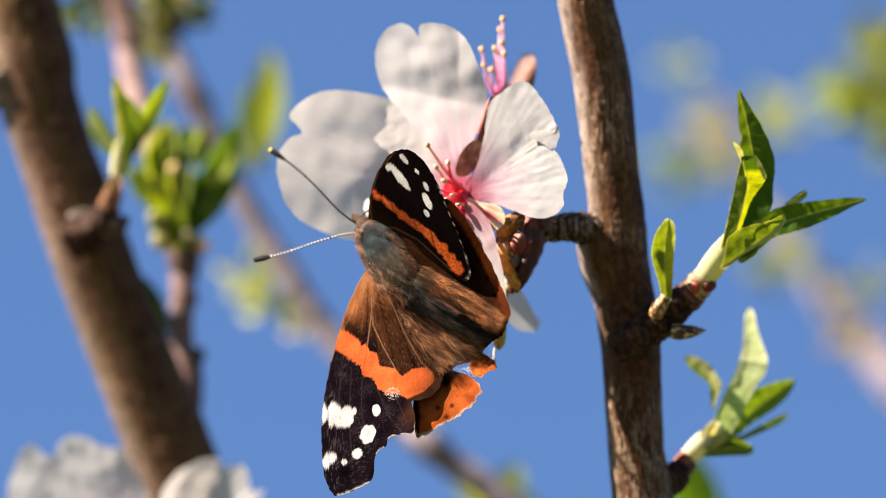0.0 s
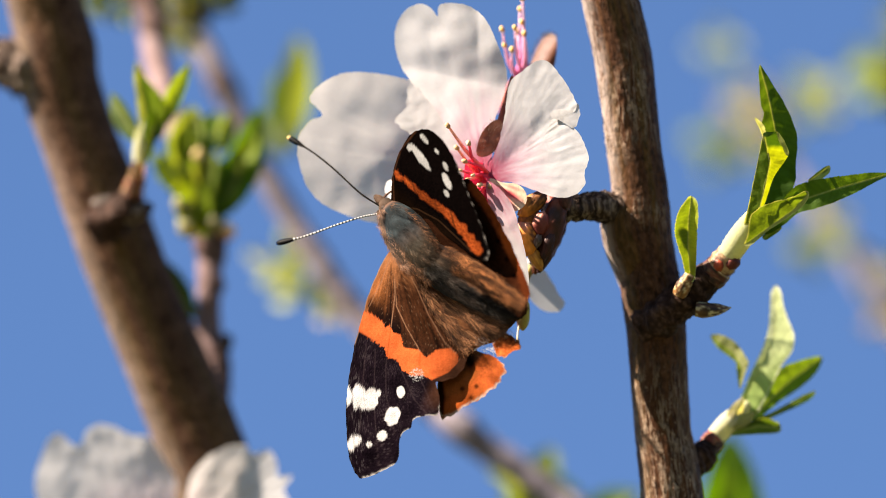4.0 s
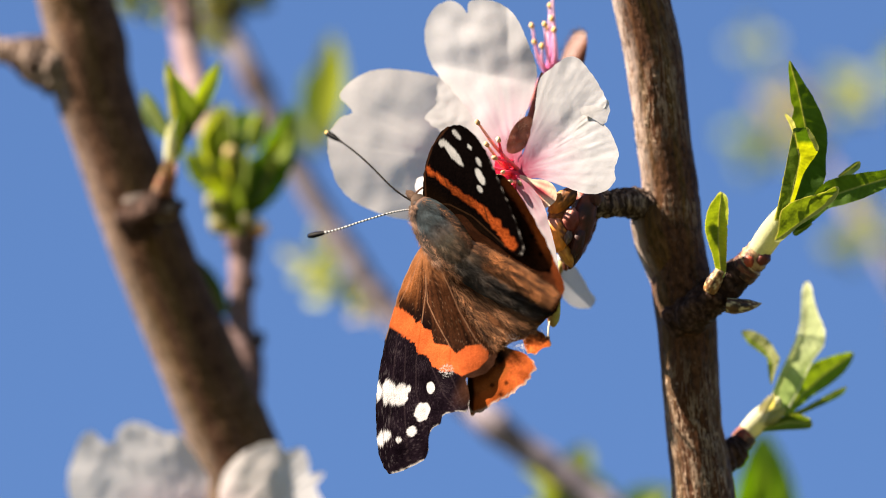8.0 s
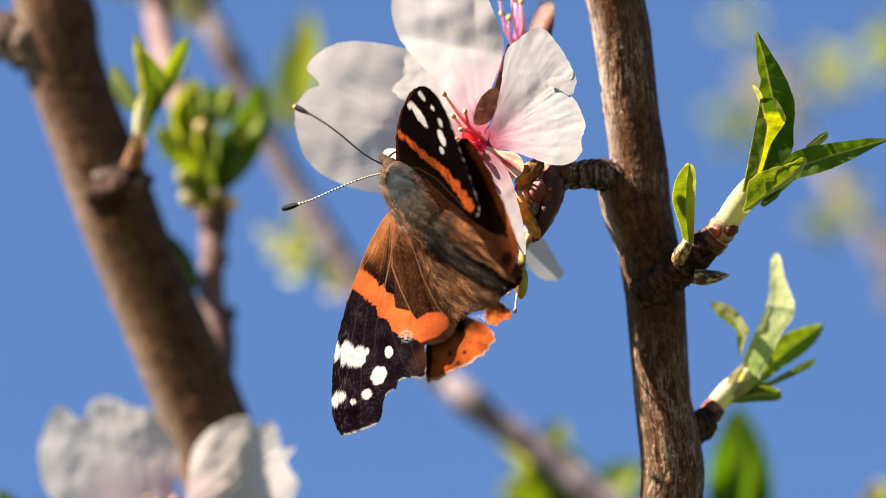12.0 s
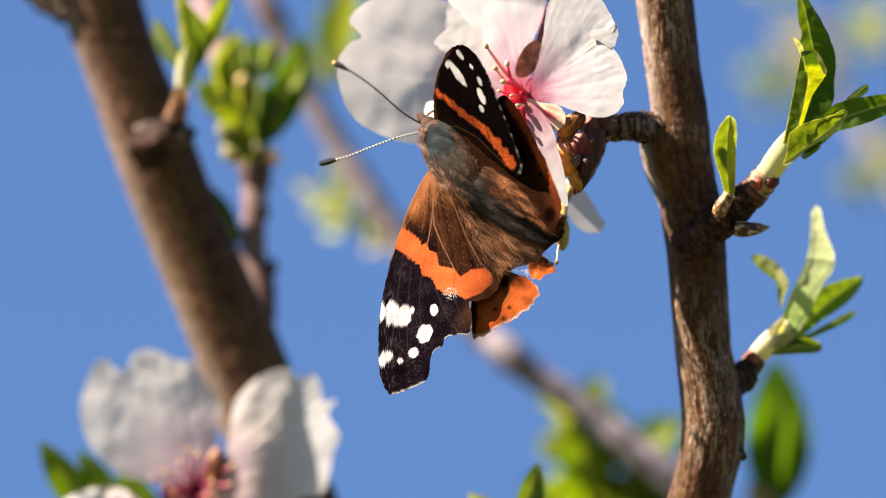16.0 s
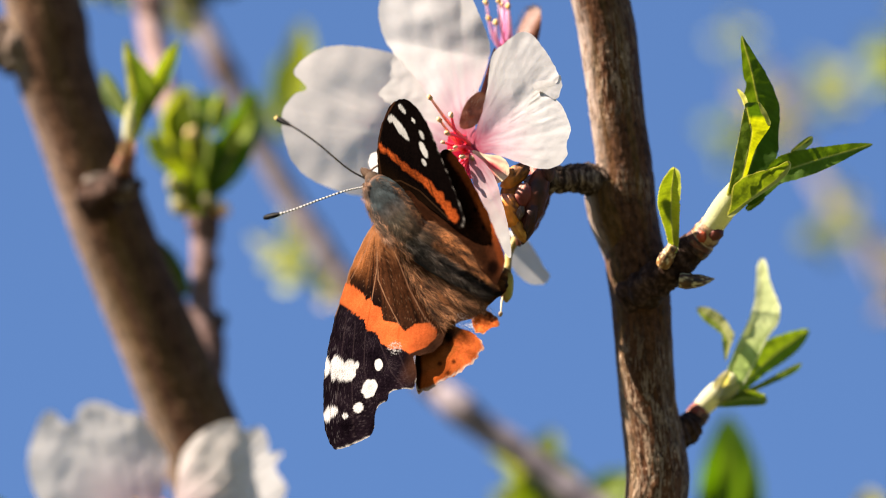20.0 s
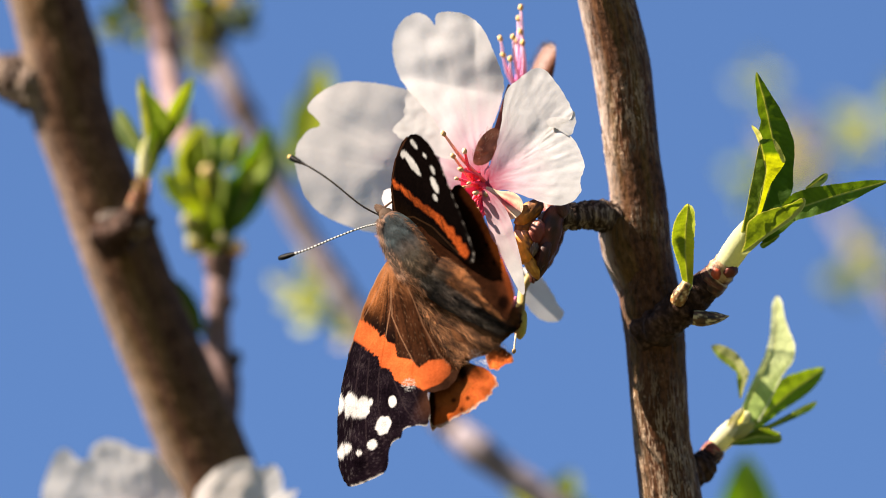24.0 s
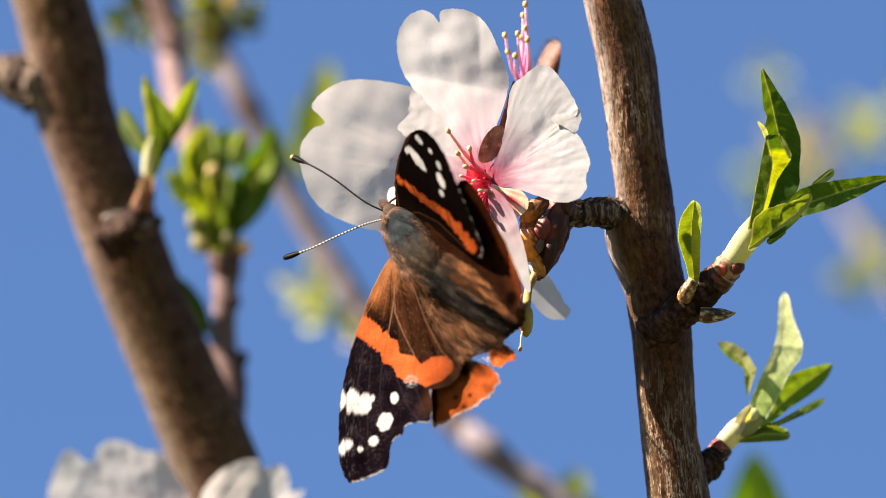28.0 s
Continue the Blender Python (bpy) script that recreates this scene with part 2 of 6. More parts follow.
def tube(rows, count=40, sides=16, rough=0.0, scale=300.0, rings=0.0, ring_step=0.003, tone=None, cap=True, flat=1.0, ridges=0.0):
    """A tapered limb along rows of (u, v, d, radius in sheet steps), with lumps (rough, in radii), growth rings and fine ridges along it."""
    c = curve(rows, count)
    pts = [S(*r[:3]) for r in c]
    verts, faces, tones, TUBE_UV[:] = [], [], [], []
    side, run = None, 0.0
    for i, p in enumerate(pts):
        ax = (pts[min(i + 1, count - 1)] - pts[max(i - 1, 0)]).normalized()
        side = (Vector((0, -1, 0)) if side is None else side)
        side = (side - ax * side.dot(ax)).normalized()
        up = ax.cross(side)
        run += (p - pts[i - 1]).length if i else 0
        r = max(c[i][3], 0.2) * STEP
        for j in range(sides):
            a = 2 * math.pi * j / sides
            w = side * math.cos(a) * flat + up * math.sin(a)
            k = 1.0
            if rough:
                q = p + w * r
                k += rough * (noise.noise(q * scale) + 0.5 * noise.noise(q * scale * 2.7) + 0.3 * noise.noise(q * scale * 6))
            if rings:
                k += rings * math.sin(run / ring_step * 6.283 + 1.5 * noise.noise(p * 200)) * (0.6 + 0.6 * noise.noise(w * 2 + p * 150))
            if ridges:
                x, y = math.cos(a) * r, math.sin(a) * r
                fine = 1 - abs(noise.noise(Vector((x * 900, y * 900, run * 170)))) * 2.2
                patch = 0.5 + 0.9 * noise.noise(Vector((x * 260, y * 260, run * 120 + 7)))
                crumb = noise.noise(Vector((x * 2100, y * 2100, run * 1100 + 3)))
                k += ridges * (max(0.0, fine) ** 2 * max(0.1, patch) + 0.45 * crumb * max(0.0, patch))
            verts.append(p + w * r * k)
            TUBE_UV.append((w.x * r, run, w.y * r))
            if tone:
                tones.append(tone(i / (count - 1), a))
    for i in range(count - 1):
        for j in range(sides):
            k = (j + 1) % sides
            faces.append((i * sides + j, i * sides + k, (i + 1) * sides + k, (i + 1) * sides + j))
    if cap:
        faces += [tuple(range(sides))[::-1], tuple(range((count - 1) * sides, count * sides))]
    return verts, faces, tones if tone else None


def blade(outline, middle, depth, tone, rings=24, per=6, edge=0.0, teeth=0.0):
    """A thin sheet with a spline outline on the plan sheet; depth(u, v) in mm and tone(u, v, r) over it; edge: raggedness in steps."""
    o = loop_curve(outline, per)
    m = np.array(middle, dtype=float)
    k = len(o)
    verts, faces, tones = [S(m[0], m[1], depth(*m))], [], [tone(m[0], m[1], 0.0)]
    for i in range(1, rings + 1):
        r = i / rings
        for j in range(k):
            q = m + (o[j] - m) * r
            if edge and r > 0.9:
                q = q + (o[j] - m) / np.linalg.norm(o[j] - m) * edge * (r - 0.9) * 10 * noise.noise(Vector((o[j][0] * 0.11, o[j][1] * 0.11, 3.1)))
            if teeth and r > 0.9:
                q = q + (o[j] - m) / np.linalg.norm(o[j] - m) * teeth * (r - 0.9) * 10 * (1 if j % 2 else -1)
            verts.append(S(q[0], q[1], depth(q[0], q[1])))
            tones.append(tone(q[0], q[1], r))
    for j in range(k):
        faces.append((0, 1 + (j + 1) % k, 1 + j))
        for i in range(rings - 1):
            a, b = 1 + i * k + j, 1 + i * k + (j + 1) % k
            faces.append((a, b, b + k, a + k))
    return verts, faces, tones


def ball(u, v, d, ru, rv, rd, tone, n=10, turn=0.0, lump=0.0):
    verts, faces, tones = [], [], []
    ca, sa = math.cos(radians(turn)), math.sin(radians(turn))
    for i in range(n + 1):
        th = math.pi * i / n
        for j in range(2 * n):
            ph = math.pi * j / n
            x, y, z = math.sin(th) * math.cos(ph), math.sin(th) * math.sin(ph), math.cos(th)
            k = 1 + lump * noise.noise(Vector((x, y, z)) * 2.3 + Vector((u, v, d)) * 0.1)
            a, b = x * ru * k, -z * rv * k
            verts.append(S(u + a * ca - b * sa, v + a * sa + b * ca, d + y * rd * k))
            tones.append(tone(x, y, z))
    for i in range(n):
        for j in range(2 * n):
            k = (j + 1) % (2 * n)
            faces.append((i * 2 * n + j, i * 2 * n + k, (i + 1) * 2 * n + k, (i + 1) * 2 * n + j))
    return verts, faces, tones


def lerp(a, b, t):
    t = min(1, max(0, t))
    return tuple(x + (y - x) * t for x, y in zip(a, b))


GREEN, LIME, DEEP = (0.15, 0.23, 0.015), (0.28, 0.34, 0.022), (0.075, 0.135, 0.012)


def leaf(base, tip, width, colour=GREEN, fold=0.5, bend=0.0, roll=0.0, rib=(0.42, 0.45, 0.14), long=18, wide=5, swell=0.45, rim=None, teeth=0.03, share=(1.0, 1.0)):
    """A young almond leaf from base to tip (u, v, d), folded along its midrib, bent along its length and turned by roll about its axis."""
    a, b = S(*base), S(*tip)
    ax = b - a
    size = ax.length
    ax.normalize()
    side = Vector((0, -1, 0)).cross(ax).normalized()
    face = ax.cross(side)
    cr, sr = math.cos(radians(roll)), math.sin(radians(roll))
    side, face = side * cr + face * sr, face * cr - side * sr
    verts, faces, tones = [], [], []
    for i in range(long + 1):
        t = i / long
        w = (math.sin(math.pi * t ** (math.log(0.5) / math.log(swell))) ** 0.75) * width / 2 * STEP + 0.00006
        w *= 1 + teeth * (1 if i % 2 else -1)
        if i == long:
            w = 0.00003
        mid = a + ax * size * t + face * (bend * size * 4 * t * (1 - t))
        for j in range(-wide, wide + 1):
            s = j / wide
            h = abs(s) * w * fold + 0.06 * w * math.sin(9 * t + 2 * s)
            verts.append(mid + side * s * w * share[0 if s < 0 else 1] * math.sqrt(max(0.1, 1 - fold * fold * 0.5)) + face * h)
            c = lerp(rib, colour, min(1, abs(s) * 5 - 0.1))
            if rim and abs(s) > 0.99:
                c = rim
            k = 0.86 + 0.22 * noise.noise(verts[-1] * 500)
            tones.append(tuple(x * k for x in c))
    row = 2 * wide + 1
    for i in range(long):
        for j in range(row - 1):
            faces.append((i * row + j, i * row + j + 1, (i + 1) * row + j + 1, (i + 1) * row + j))
    return verts, faces, tones


def along(u, v, line):
    """Distance to a polyline, the side on which the place lies and how far along it is."""
    best = (1e9, 1.0, 0.0)
    for i in range(len(line) - 1):
        (a, b), (c, d) = line[i], line[i + 1]
        k = ((u - a) * (c - a) + (v - b) * (d - b)) / ((c - a) ** 2 + (d - b) ** 2)
        q = min(1, max(0, k))
        x, y = u - a - (c - a) * q, v - b - (d - b) * q
        r = math.hypot(x, y)
        if r < best[0]:
            best = (r, 1.0 if (c - a) * y - (d - b) * x > 0 else -1.0, i + q)
    return best


def soft_step(x, lo, hi):
    t = min(1, max(0, (x - lo) / (hi - lo)))
    return t * t * (3 - 2 * t)


def leaf_blade(outline, rib, d0, d1, colour, fold=0.03, shade=None, rim=None, bend=0.0, teeth=0.5, grade=None):
    """A leaf with a drawn outline, folded along its rib (a polyline from stalk to tip); depth runs from d0 to d1 mm along it. shade: colour of the half on the rib's other side; grade: a second colour and the two heights between which the leaf turns into it."""
    full = np.array(rib, dtype=float)
    middle = curve(rib, 21)[10]
    o = np.array(outline, dtype=float)
    middle = 0.5 * middle + 0.5 * o.mean(axis=0)

    def depth(u, v):
        d, side, k = along(u, v, rib)
        k /= len(rib) - 1
        return d0 + (d1 - d0) * k + bend * math.sin(math.pi * k) - fold * d * (1.0 if side > 0 else 0.55) + 0.12 * noise.noise(Vector((u * 0.06, v * 0.06, d0)))

    def tone(u, v, r):
        d, side, k = along(u, v, rib)
        c = colour if side > 0 or shade is None else shade
        if grade:
            c = lerp(c, grade[0], soft_step(v + 14 * noise.noise(Vector((u * 0.05, v * 0.05, 3))), grade[1], grade[2]))
        c = lerp(c, (0.5, 0.52, 0.17), max(0, 1 - d / 2.6) * 0.8)
        g = 0.88 + 0.2 * noise.noise(Vector((u * 0.05, v * 0.05, 7))) + 0.06 * math.sin(k * 40 + d * 0.35)
        if rim and r > 0.95:
            return rim
        return tuple(x * g for x in c)
    return blade(outline, middle, depth, tone, 30, 10, 1.6, teeth)

# ---- ground, never in view, closes the place below ----
def ground_sheet():
    me = bpy.data.meshes.new("ground")
    n = 40
    span = [math.copysign(abs(x) ** 3 * 3000, x) for x in np.linspace(-1, 1, n + 1)]
    verts = [(x, y, 0.05 * noise.noise(Vector((x * 0.2, y * 0.2, 0)))) for y in span for x in span]
    faces = [(j * (n + 1) + i, j * (n + 1) + i + 1, (j + 1) * (n + 1) + i + 1, (j + 1) * (n + 1) + i) for j in range(n) for i in range(n)]
    me.from_pydata(verts, [], faces)
    m, nd, l, b = node_mat("grass_ground")
    a = noise_node(nd, l, 3.0, (1, 1, 1), 8, 0.7)
    l.new(ramp(nd, l, a.outputs[0], [(0.35, (0.020, 0.032, 0.010)), (0.6, (0.058, 0.060, 0.024))]).outputs[0], b.inputs["Base Color"])
    b.inputs["Roughness"].default_value = 0.95
    me.materials.append(m)
    tagged(new("ground", me), "dark grassy ground of the orchard under the tree", "ground", kind="structure")


ground_sheet()


M_NODE = bark_mat("node_bark", (0.035, 0.020, 0.018), (0.085, 0.052, 0.045), (0.20, 0.14, 0.13), 0.58, 0.7, 0.8, 0.5, 0.0002)
M_BUD = bark_mat("bud_bark", (0.020, 0.007, 0.004), (0.070, 0.024, 0.012), (0.16, 0.060, 0.030), 0.62, 0.35, 0.6, 0.4, 0.0001)


# ---- the almond tree ----
def almond_tree():
    tree = new("almond_tree")
    foot = (FRAME @ S(700, 4200, 60)).copy()
    foot.z = -0.02
    tree.matrix_world = Matrix.Translation(foot)
    tagged(tree, "almond tree with brown bark and bare spring branches", "tree")
    back = tree.matrix_world.inverted() @ FRAME

    def limb(name, data, material, label=""):
        verts, faces, tones = data
        me = bpy.data.meshes.new(name)
        me.from_pydata([back @ v for v in verts], [], faces)
        me.polygons.foreach_set("use_smooth", [True] * len(me.polygons))
        lay = me.attributes.new("grain", "FLOAT_VECTOR", "POINT")
        grain = TUBE_UV if len(TUBE_UV) == len(verts) else [tuple(v) for v in verts]
        lay.data.foreach_set("vector", np.array(grain, dtype=np.float32).ravel())
        me.materials.append(material)
        ob = new(name, me)
        ob.parent = tree
        return tagged(ob, label)

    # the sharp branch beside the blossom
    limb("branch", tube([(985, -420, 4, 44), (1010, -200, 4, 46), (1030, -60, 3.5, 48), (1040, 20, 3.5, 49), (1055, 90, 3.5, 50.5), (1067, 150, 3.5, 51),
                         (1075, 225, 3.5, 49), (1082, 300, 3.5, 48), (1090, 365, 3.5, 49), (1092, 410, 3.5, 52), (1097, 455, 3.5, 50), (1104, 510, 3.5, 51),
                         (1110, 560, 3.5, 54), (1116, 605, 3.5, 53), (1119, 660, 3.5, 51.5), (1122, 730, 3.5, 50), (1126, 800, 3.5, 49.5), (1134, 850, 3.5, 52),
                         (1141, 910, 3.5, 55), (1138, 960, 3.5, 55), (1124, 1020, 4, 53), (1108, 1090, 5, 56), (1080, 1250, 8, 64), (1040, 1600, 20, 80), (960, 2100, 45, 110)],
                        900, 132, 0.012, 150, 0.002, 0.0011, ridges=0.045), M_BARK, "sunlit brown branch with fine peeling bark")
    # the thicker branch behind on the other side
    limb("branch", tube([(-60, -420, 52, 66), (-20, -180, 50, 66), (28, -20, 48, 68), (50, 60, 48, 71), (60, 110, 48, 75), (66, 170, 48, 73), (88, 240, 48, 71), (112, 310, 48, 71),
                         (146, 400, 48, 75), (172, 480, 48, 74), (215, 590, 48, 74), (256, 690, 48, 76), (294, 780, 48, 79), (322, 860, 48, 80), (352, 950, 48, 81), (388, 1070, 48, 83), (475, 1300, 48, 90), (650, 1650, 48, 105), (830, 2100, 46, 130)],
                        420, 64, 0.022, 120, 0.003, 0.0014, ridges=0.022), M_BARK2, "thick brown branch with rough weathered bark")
    # stub that leaves the thick branch near its upper end
    limb("side_stub", tube([(50, 155, 47, 46), (12, 138, 47, 45), (-20, 130, 48, 42), (-46, 124, 49, 36), (-62, 118, 50, 28), (-95, 112, 53, 22), (-220, 60, 70, 22)], 90, 30, 0.26, 460, 0.06, 0.0016), M_SPUR, "knobbly grey side shoot base")
    limb("collar", tube([(34, 148, 47, 50), (4, 142, 47.5, 50), (-22, 137, 48, 45), (-44, 131, 49, 36)], 50, 26, 0.22, 520, 0.08, 0.0014), M_SPUR, "dark scaly collar of the side shoot")
    # young twig behind the thick branch
    limb("twig", tube([(330, 800, 54, 26), (333, 720, 58, 26), (326, 660, 60, 30), (320, 600, 61, 25), (322, 540, 61, 22), (325, 490, 62, 24), (322, 440, 63, 28), (300, 380, 66, 22), (268, 270, 74, 22), (240, 170, 82, 25), (226, 100, 86, 24), (212, 20, 90, 23), (190, -100, 95, 22), (150, -320, 100, 20)],
                      160, 20, 0.10, 320, 0.04, 0.004), M_TWIG, "pinkish grey young twig")
    # branches far behind
    limb("branch", tube([(215, -220, 125, 20), (265, 0, 120, 22), (300, 85, 118, 25), (340, 165, 116, 24), (385, 260, 115, 23), (430, 355, 114, 24), (500, 470, 112, 25), (570, 575, 110, 24), (660, 690, 107, 26),
                         (760, 790, 104, 29), (835, 845, 103, 27), (940, 925, 102, 28), (1040, 1005, 100, 30), (1180, 1130, 95, 34), (1300, 1300, 85, 40), (1200, 1700, 60, 60), (980, 2100, 46, 90)],
                        180, 20, 0.12, 220, 0.03, 0.005), M_FAR, "greyish pink branch far behind")
    limb("branch", tube([(1262, 215, 245, 5), (1310, 300, 240, 9), (1365, 390, 235, 16), (1430, 480, 230, 24), (1510, 585, 225, 36), (1600, 690, 215, 40), (1750, 880, 180, 42), (1800, 1300, 150, 55), (1500, 1750, 100, 80), (1060, 2150, 52, 110)],
                        120, 18, 0.10, 200), M_FAR, "pale branch far behind")
    # fork and trunk down to the ground
    low = back.inverted() @ Vector((0, 0, 0))
    fork = S(900, 2000, 46)
    verts, faces = [], []
    for i in range(60):
        t = i / 59
        p = fork.lerp(low, t)
        r = 0.013 + 0.030 * min(1, t * 6) + 0.02 * t + 0.05 * max(0, t - 0.9)
        for j in range(28):
            a = 2 * math.pi * j / 28
            w = Vector((math.cos(a), math.sin(a), 0))
            verts.append(p + w * r * (1 + 0.12 * noise.noise(Vector((w.x * 2, w.y * 2, t * 9)))))
    faces = [(i * 28 + j, i * 28 + (j + 1) % 28, (i + 1) * 28 + (j + 1) % 28, (i + 1) * 28 + j) for i in range(59) for j in range(28)]
    faces.append(tuple(range(28))[::-1])
    limb("trunk", (verts, faces, None), M_BARK2)
    # fruiting spurs: short, dark and ringed
    limb("collar", tube([(1112, 580, 4.2, 44), (1097, 520, 4.0, 50), (1081, 470, 3.4, 53), (1070, 434, 3.0, 48), (1072, 407, 3.2, 41), (1072, 380, 3.6, 30)], 140, 90, 0.012, 150, ridges=0.03), M_BARK)
    limb("spur", tube([(1054, 411, 2.6, 32), (1036, 406, 1.4, 29), (1020, 403, 0, 27), (1005, 402, -1, 25), (988, 404, -2, 22), (968, 404, -3, 22), (945, 408, -3, 22), (920, 416, -3, 12)], 130, 30, 0.22, 800, 0.08, 0.0011), M_SPUR, "short dark ringed flowering spur")
    limb("spur", tube([(954, 394, -2, 16), (946, 425, -2, 20), (930, 470, -2, 18), (912, 502, -2, 11), (904, 520, -2, 4)], 60, 22, 0.08, 500, 0.05, 0.0016), M_BUD, "dark brown spur tip with bud scales")
    limb("spur", tube([(1098, 614, 2, 36), (1128, 598, 0, 36), (1160, 574, -1.5, 33), (1190, 549, -2, 30), (1215, 527, -2, 27), (1236, 508, -2, 25), (1250, 494, -2, 21)], 130, 32, 0.15, 560, 0.07, 0.0022), M_SPUR2, "dark ringed spur with bud scales")
    limb("spur", tube([(1150, 872, 5, 26), (1180, 852, 6.2, 29), (1197, 840, 7, 25), (1209, 828, 7.6, 18), (1216, 818, 8, 12)], 70, 24, 0.24, 520, 0.08, 0.0012), M_SPUR2, "dark scaly spur")
    limb("spur", tube([(130, 424, 42, 30), (156, 412, 40, 36), (180, 394, 38, 29), (193, 368, 37, 20), (200, 345, 36, 15), (206, 318, 35, 11)], 90, 28, 0.32, 520, 0.14, 0.0016), M_SPUR2, "grey knobbly spur")
    limb("snag", tube([(185, 400, 38, 24), (208, 398, 37, 19), (222, 390, 37, 9), (228, 384, 37, 3)], 30, 14, 0.2, 700), M_SPUR, "broken dark bud stump")
    limb("scar", ball(154, 398, 41.2, 27, 20, 1.6, lambda x, y, z: (0, 0, 0), 26, 20, 1.1)[:2] + (None,), bark_mat("grey_scar", (0.016, 0.011, 0.009), (0.055, 0.043, 0.037), (0.17, 0.145, 0.13), 0.50, 0.8, 1.0, 0.8, 0.0004))
    limb("snag", tube([(340, 640, 60, 16), (352, 632, 59, 12), (356, 615, 59, 6)], 16, 12, 0.15, 700), M_SPUR)
    limb("snag", tube([(1172, 966, 3, 14), (1188, 984, 2, 10), (1196, 992, 2, 5)], 16, 12, 0.25, 800), M_SPUR)
    limb("lump", tube([(712, 742, 106, 20), (738, 768, 104, 29), (765, 792, 103, 31), (795, 815, 103, 22)], 30, 18, 0.15, 200), M_FAR)
    for rows in ([(322, 424, 62.5, 24), (325, 452, 62, 31), (327, 480, 62, 27), (327, 492, 62, 22)], [(326, 516, 61.4, 22), (326, 528, 61.3, 27), (325, 542, 61.2, 22)], [(330, 652, 60, 29), (331, 675, 59.5, 30), (332, 720, 58, 27)], [(233, 92, 86, 23), (228, 70, 87, 29), (220, 40, 88, 27), (212, 5, 89, 26), (205, -30, 90, 24)], [(339, 158, 116, 25), (350, 185, 116, 29), (360, 205, 116, 24)]):
        limb("node", tube(rows, 24, 18, 0.12, 420, 0.05, 0.0012), M_NODE, "dark ringed node")
    return tree


almond_tree()


# ---- leaf shoots ----
M_GLOSS = attr_mat("glossy_scale", 0.15, 0.5, 0.45, 1500, (1, 1, 0.5), 0.00012, 0.22, (1.3, 0.9, 0.6), 1.0)
BROWN, CREAM = (0.06, 0.022, 0.010), (0.74, 0.70, 0.44)


def scale_part(parent, base, tip, width, colour, roll=0.0, fold=0.5, bend=0.06):
    return part("bud_scale", leaf(base, tip, width, colour, fold, bend, roll, rib=lerp(colour, (0.5, 0.3, 0.12), 0.35), long=10, wide=4, swell=0.4, rim=(0.5, 0.33, 0.12), teeth=0), M_SCALE, parent)


def wrap_part(parent, rows, colour, dark, cream=0.35):
    """A glossy mottled scale wrapped right round a stem, with cream flecks and a paler lip."""
    def tone(t, a):
        p = Vector((math.cos(a) * 2.6, math.sin(a) * 2.6, t * 3.2 + rows[0][0]))
        c = lerp(dark, colour, 0.5 + 1.3 * noise.noise(p))
        c = lerp(c, (0.62, 0.50, 0.26), cream * soft_step(noise.noise(p * 1.9 + Vector((4, 1, 7))), 0.10, 0.32))
        return lerp(c, (0.55, 0.38, 0.20), soft_step(t + 0.08 * noise.noise(p * 2), 0.90, 1.0) * 0.8)
    return part("bud_scale", tube(rows, 30, 28, 0.12, 500, tone=tone), M_GLOSS, parent, "glossy mottled red-brown scale")


def stem_part(parent, rows, colour=CREAM, end=LIME):
    return part("stem", tube(rows, 24, 14, 0.04, 500, tone=lambda t, a: lerp(colour, end, t * 0.55)), M_DOWN, parent, "pale green young stem")


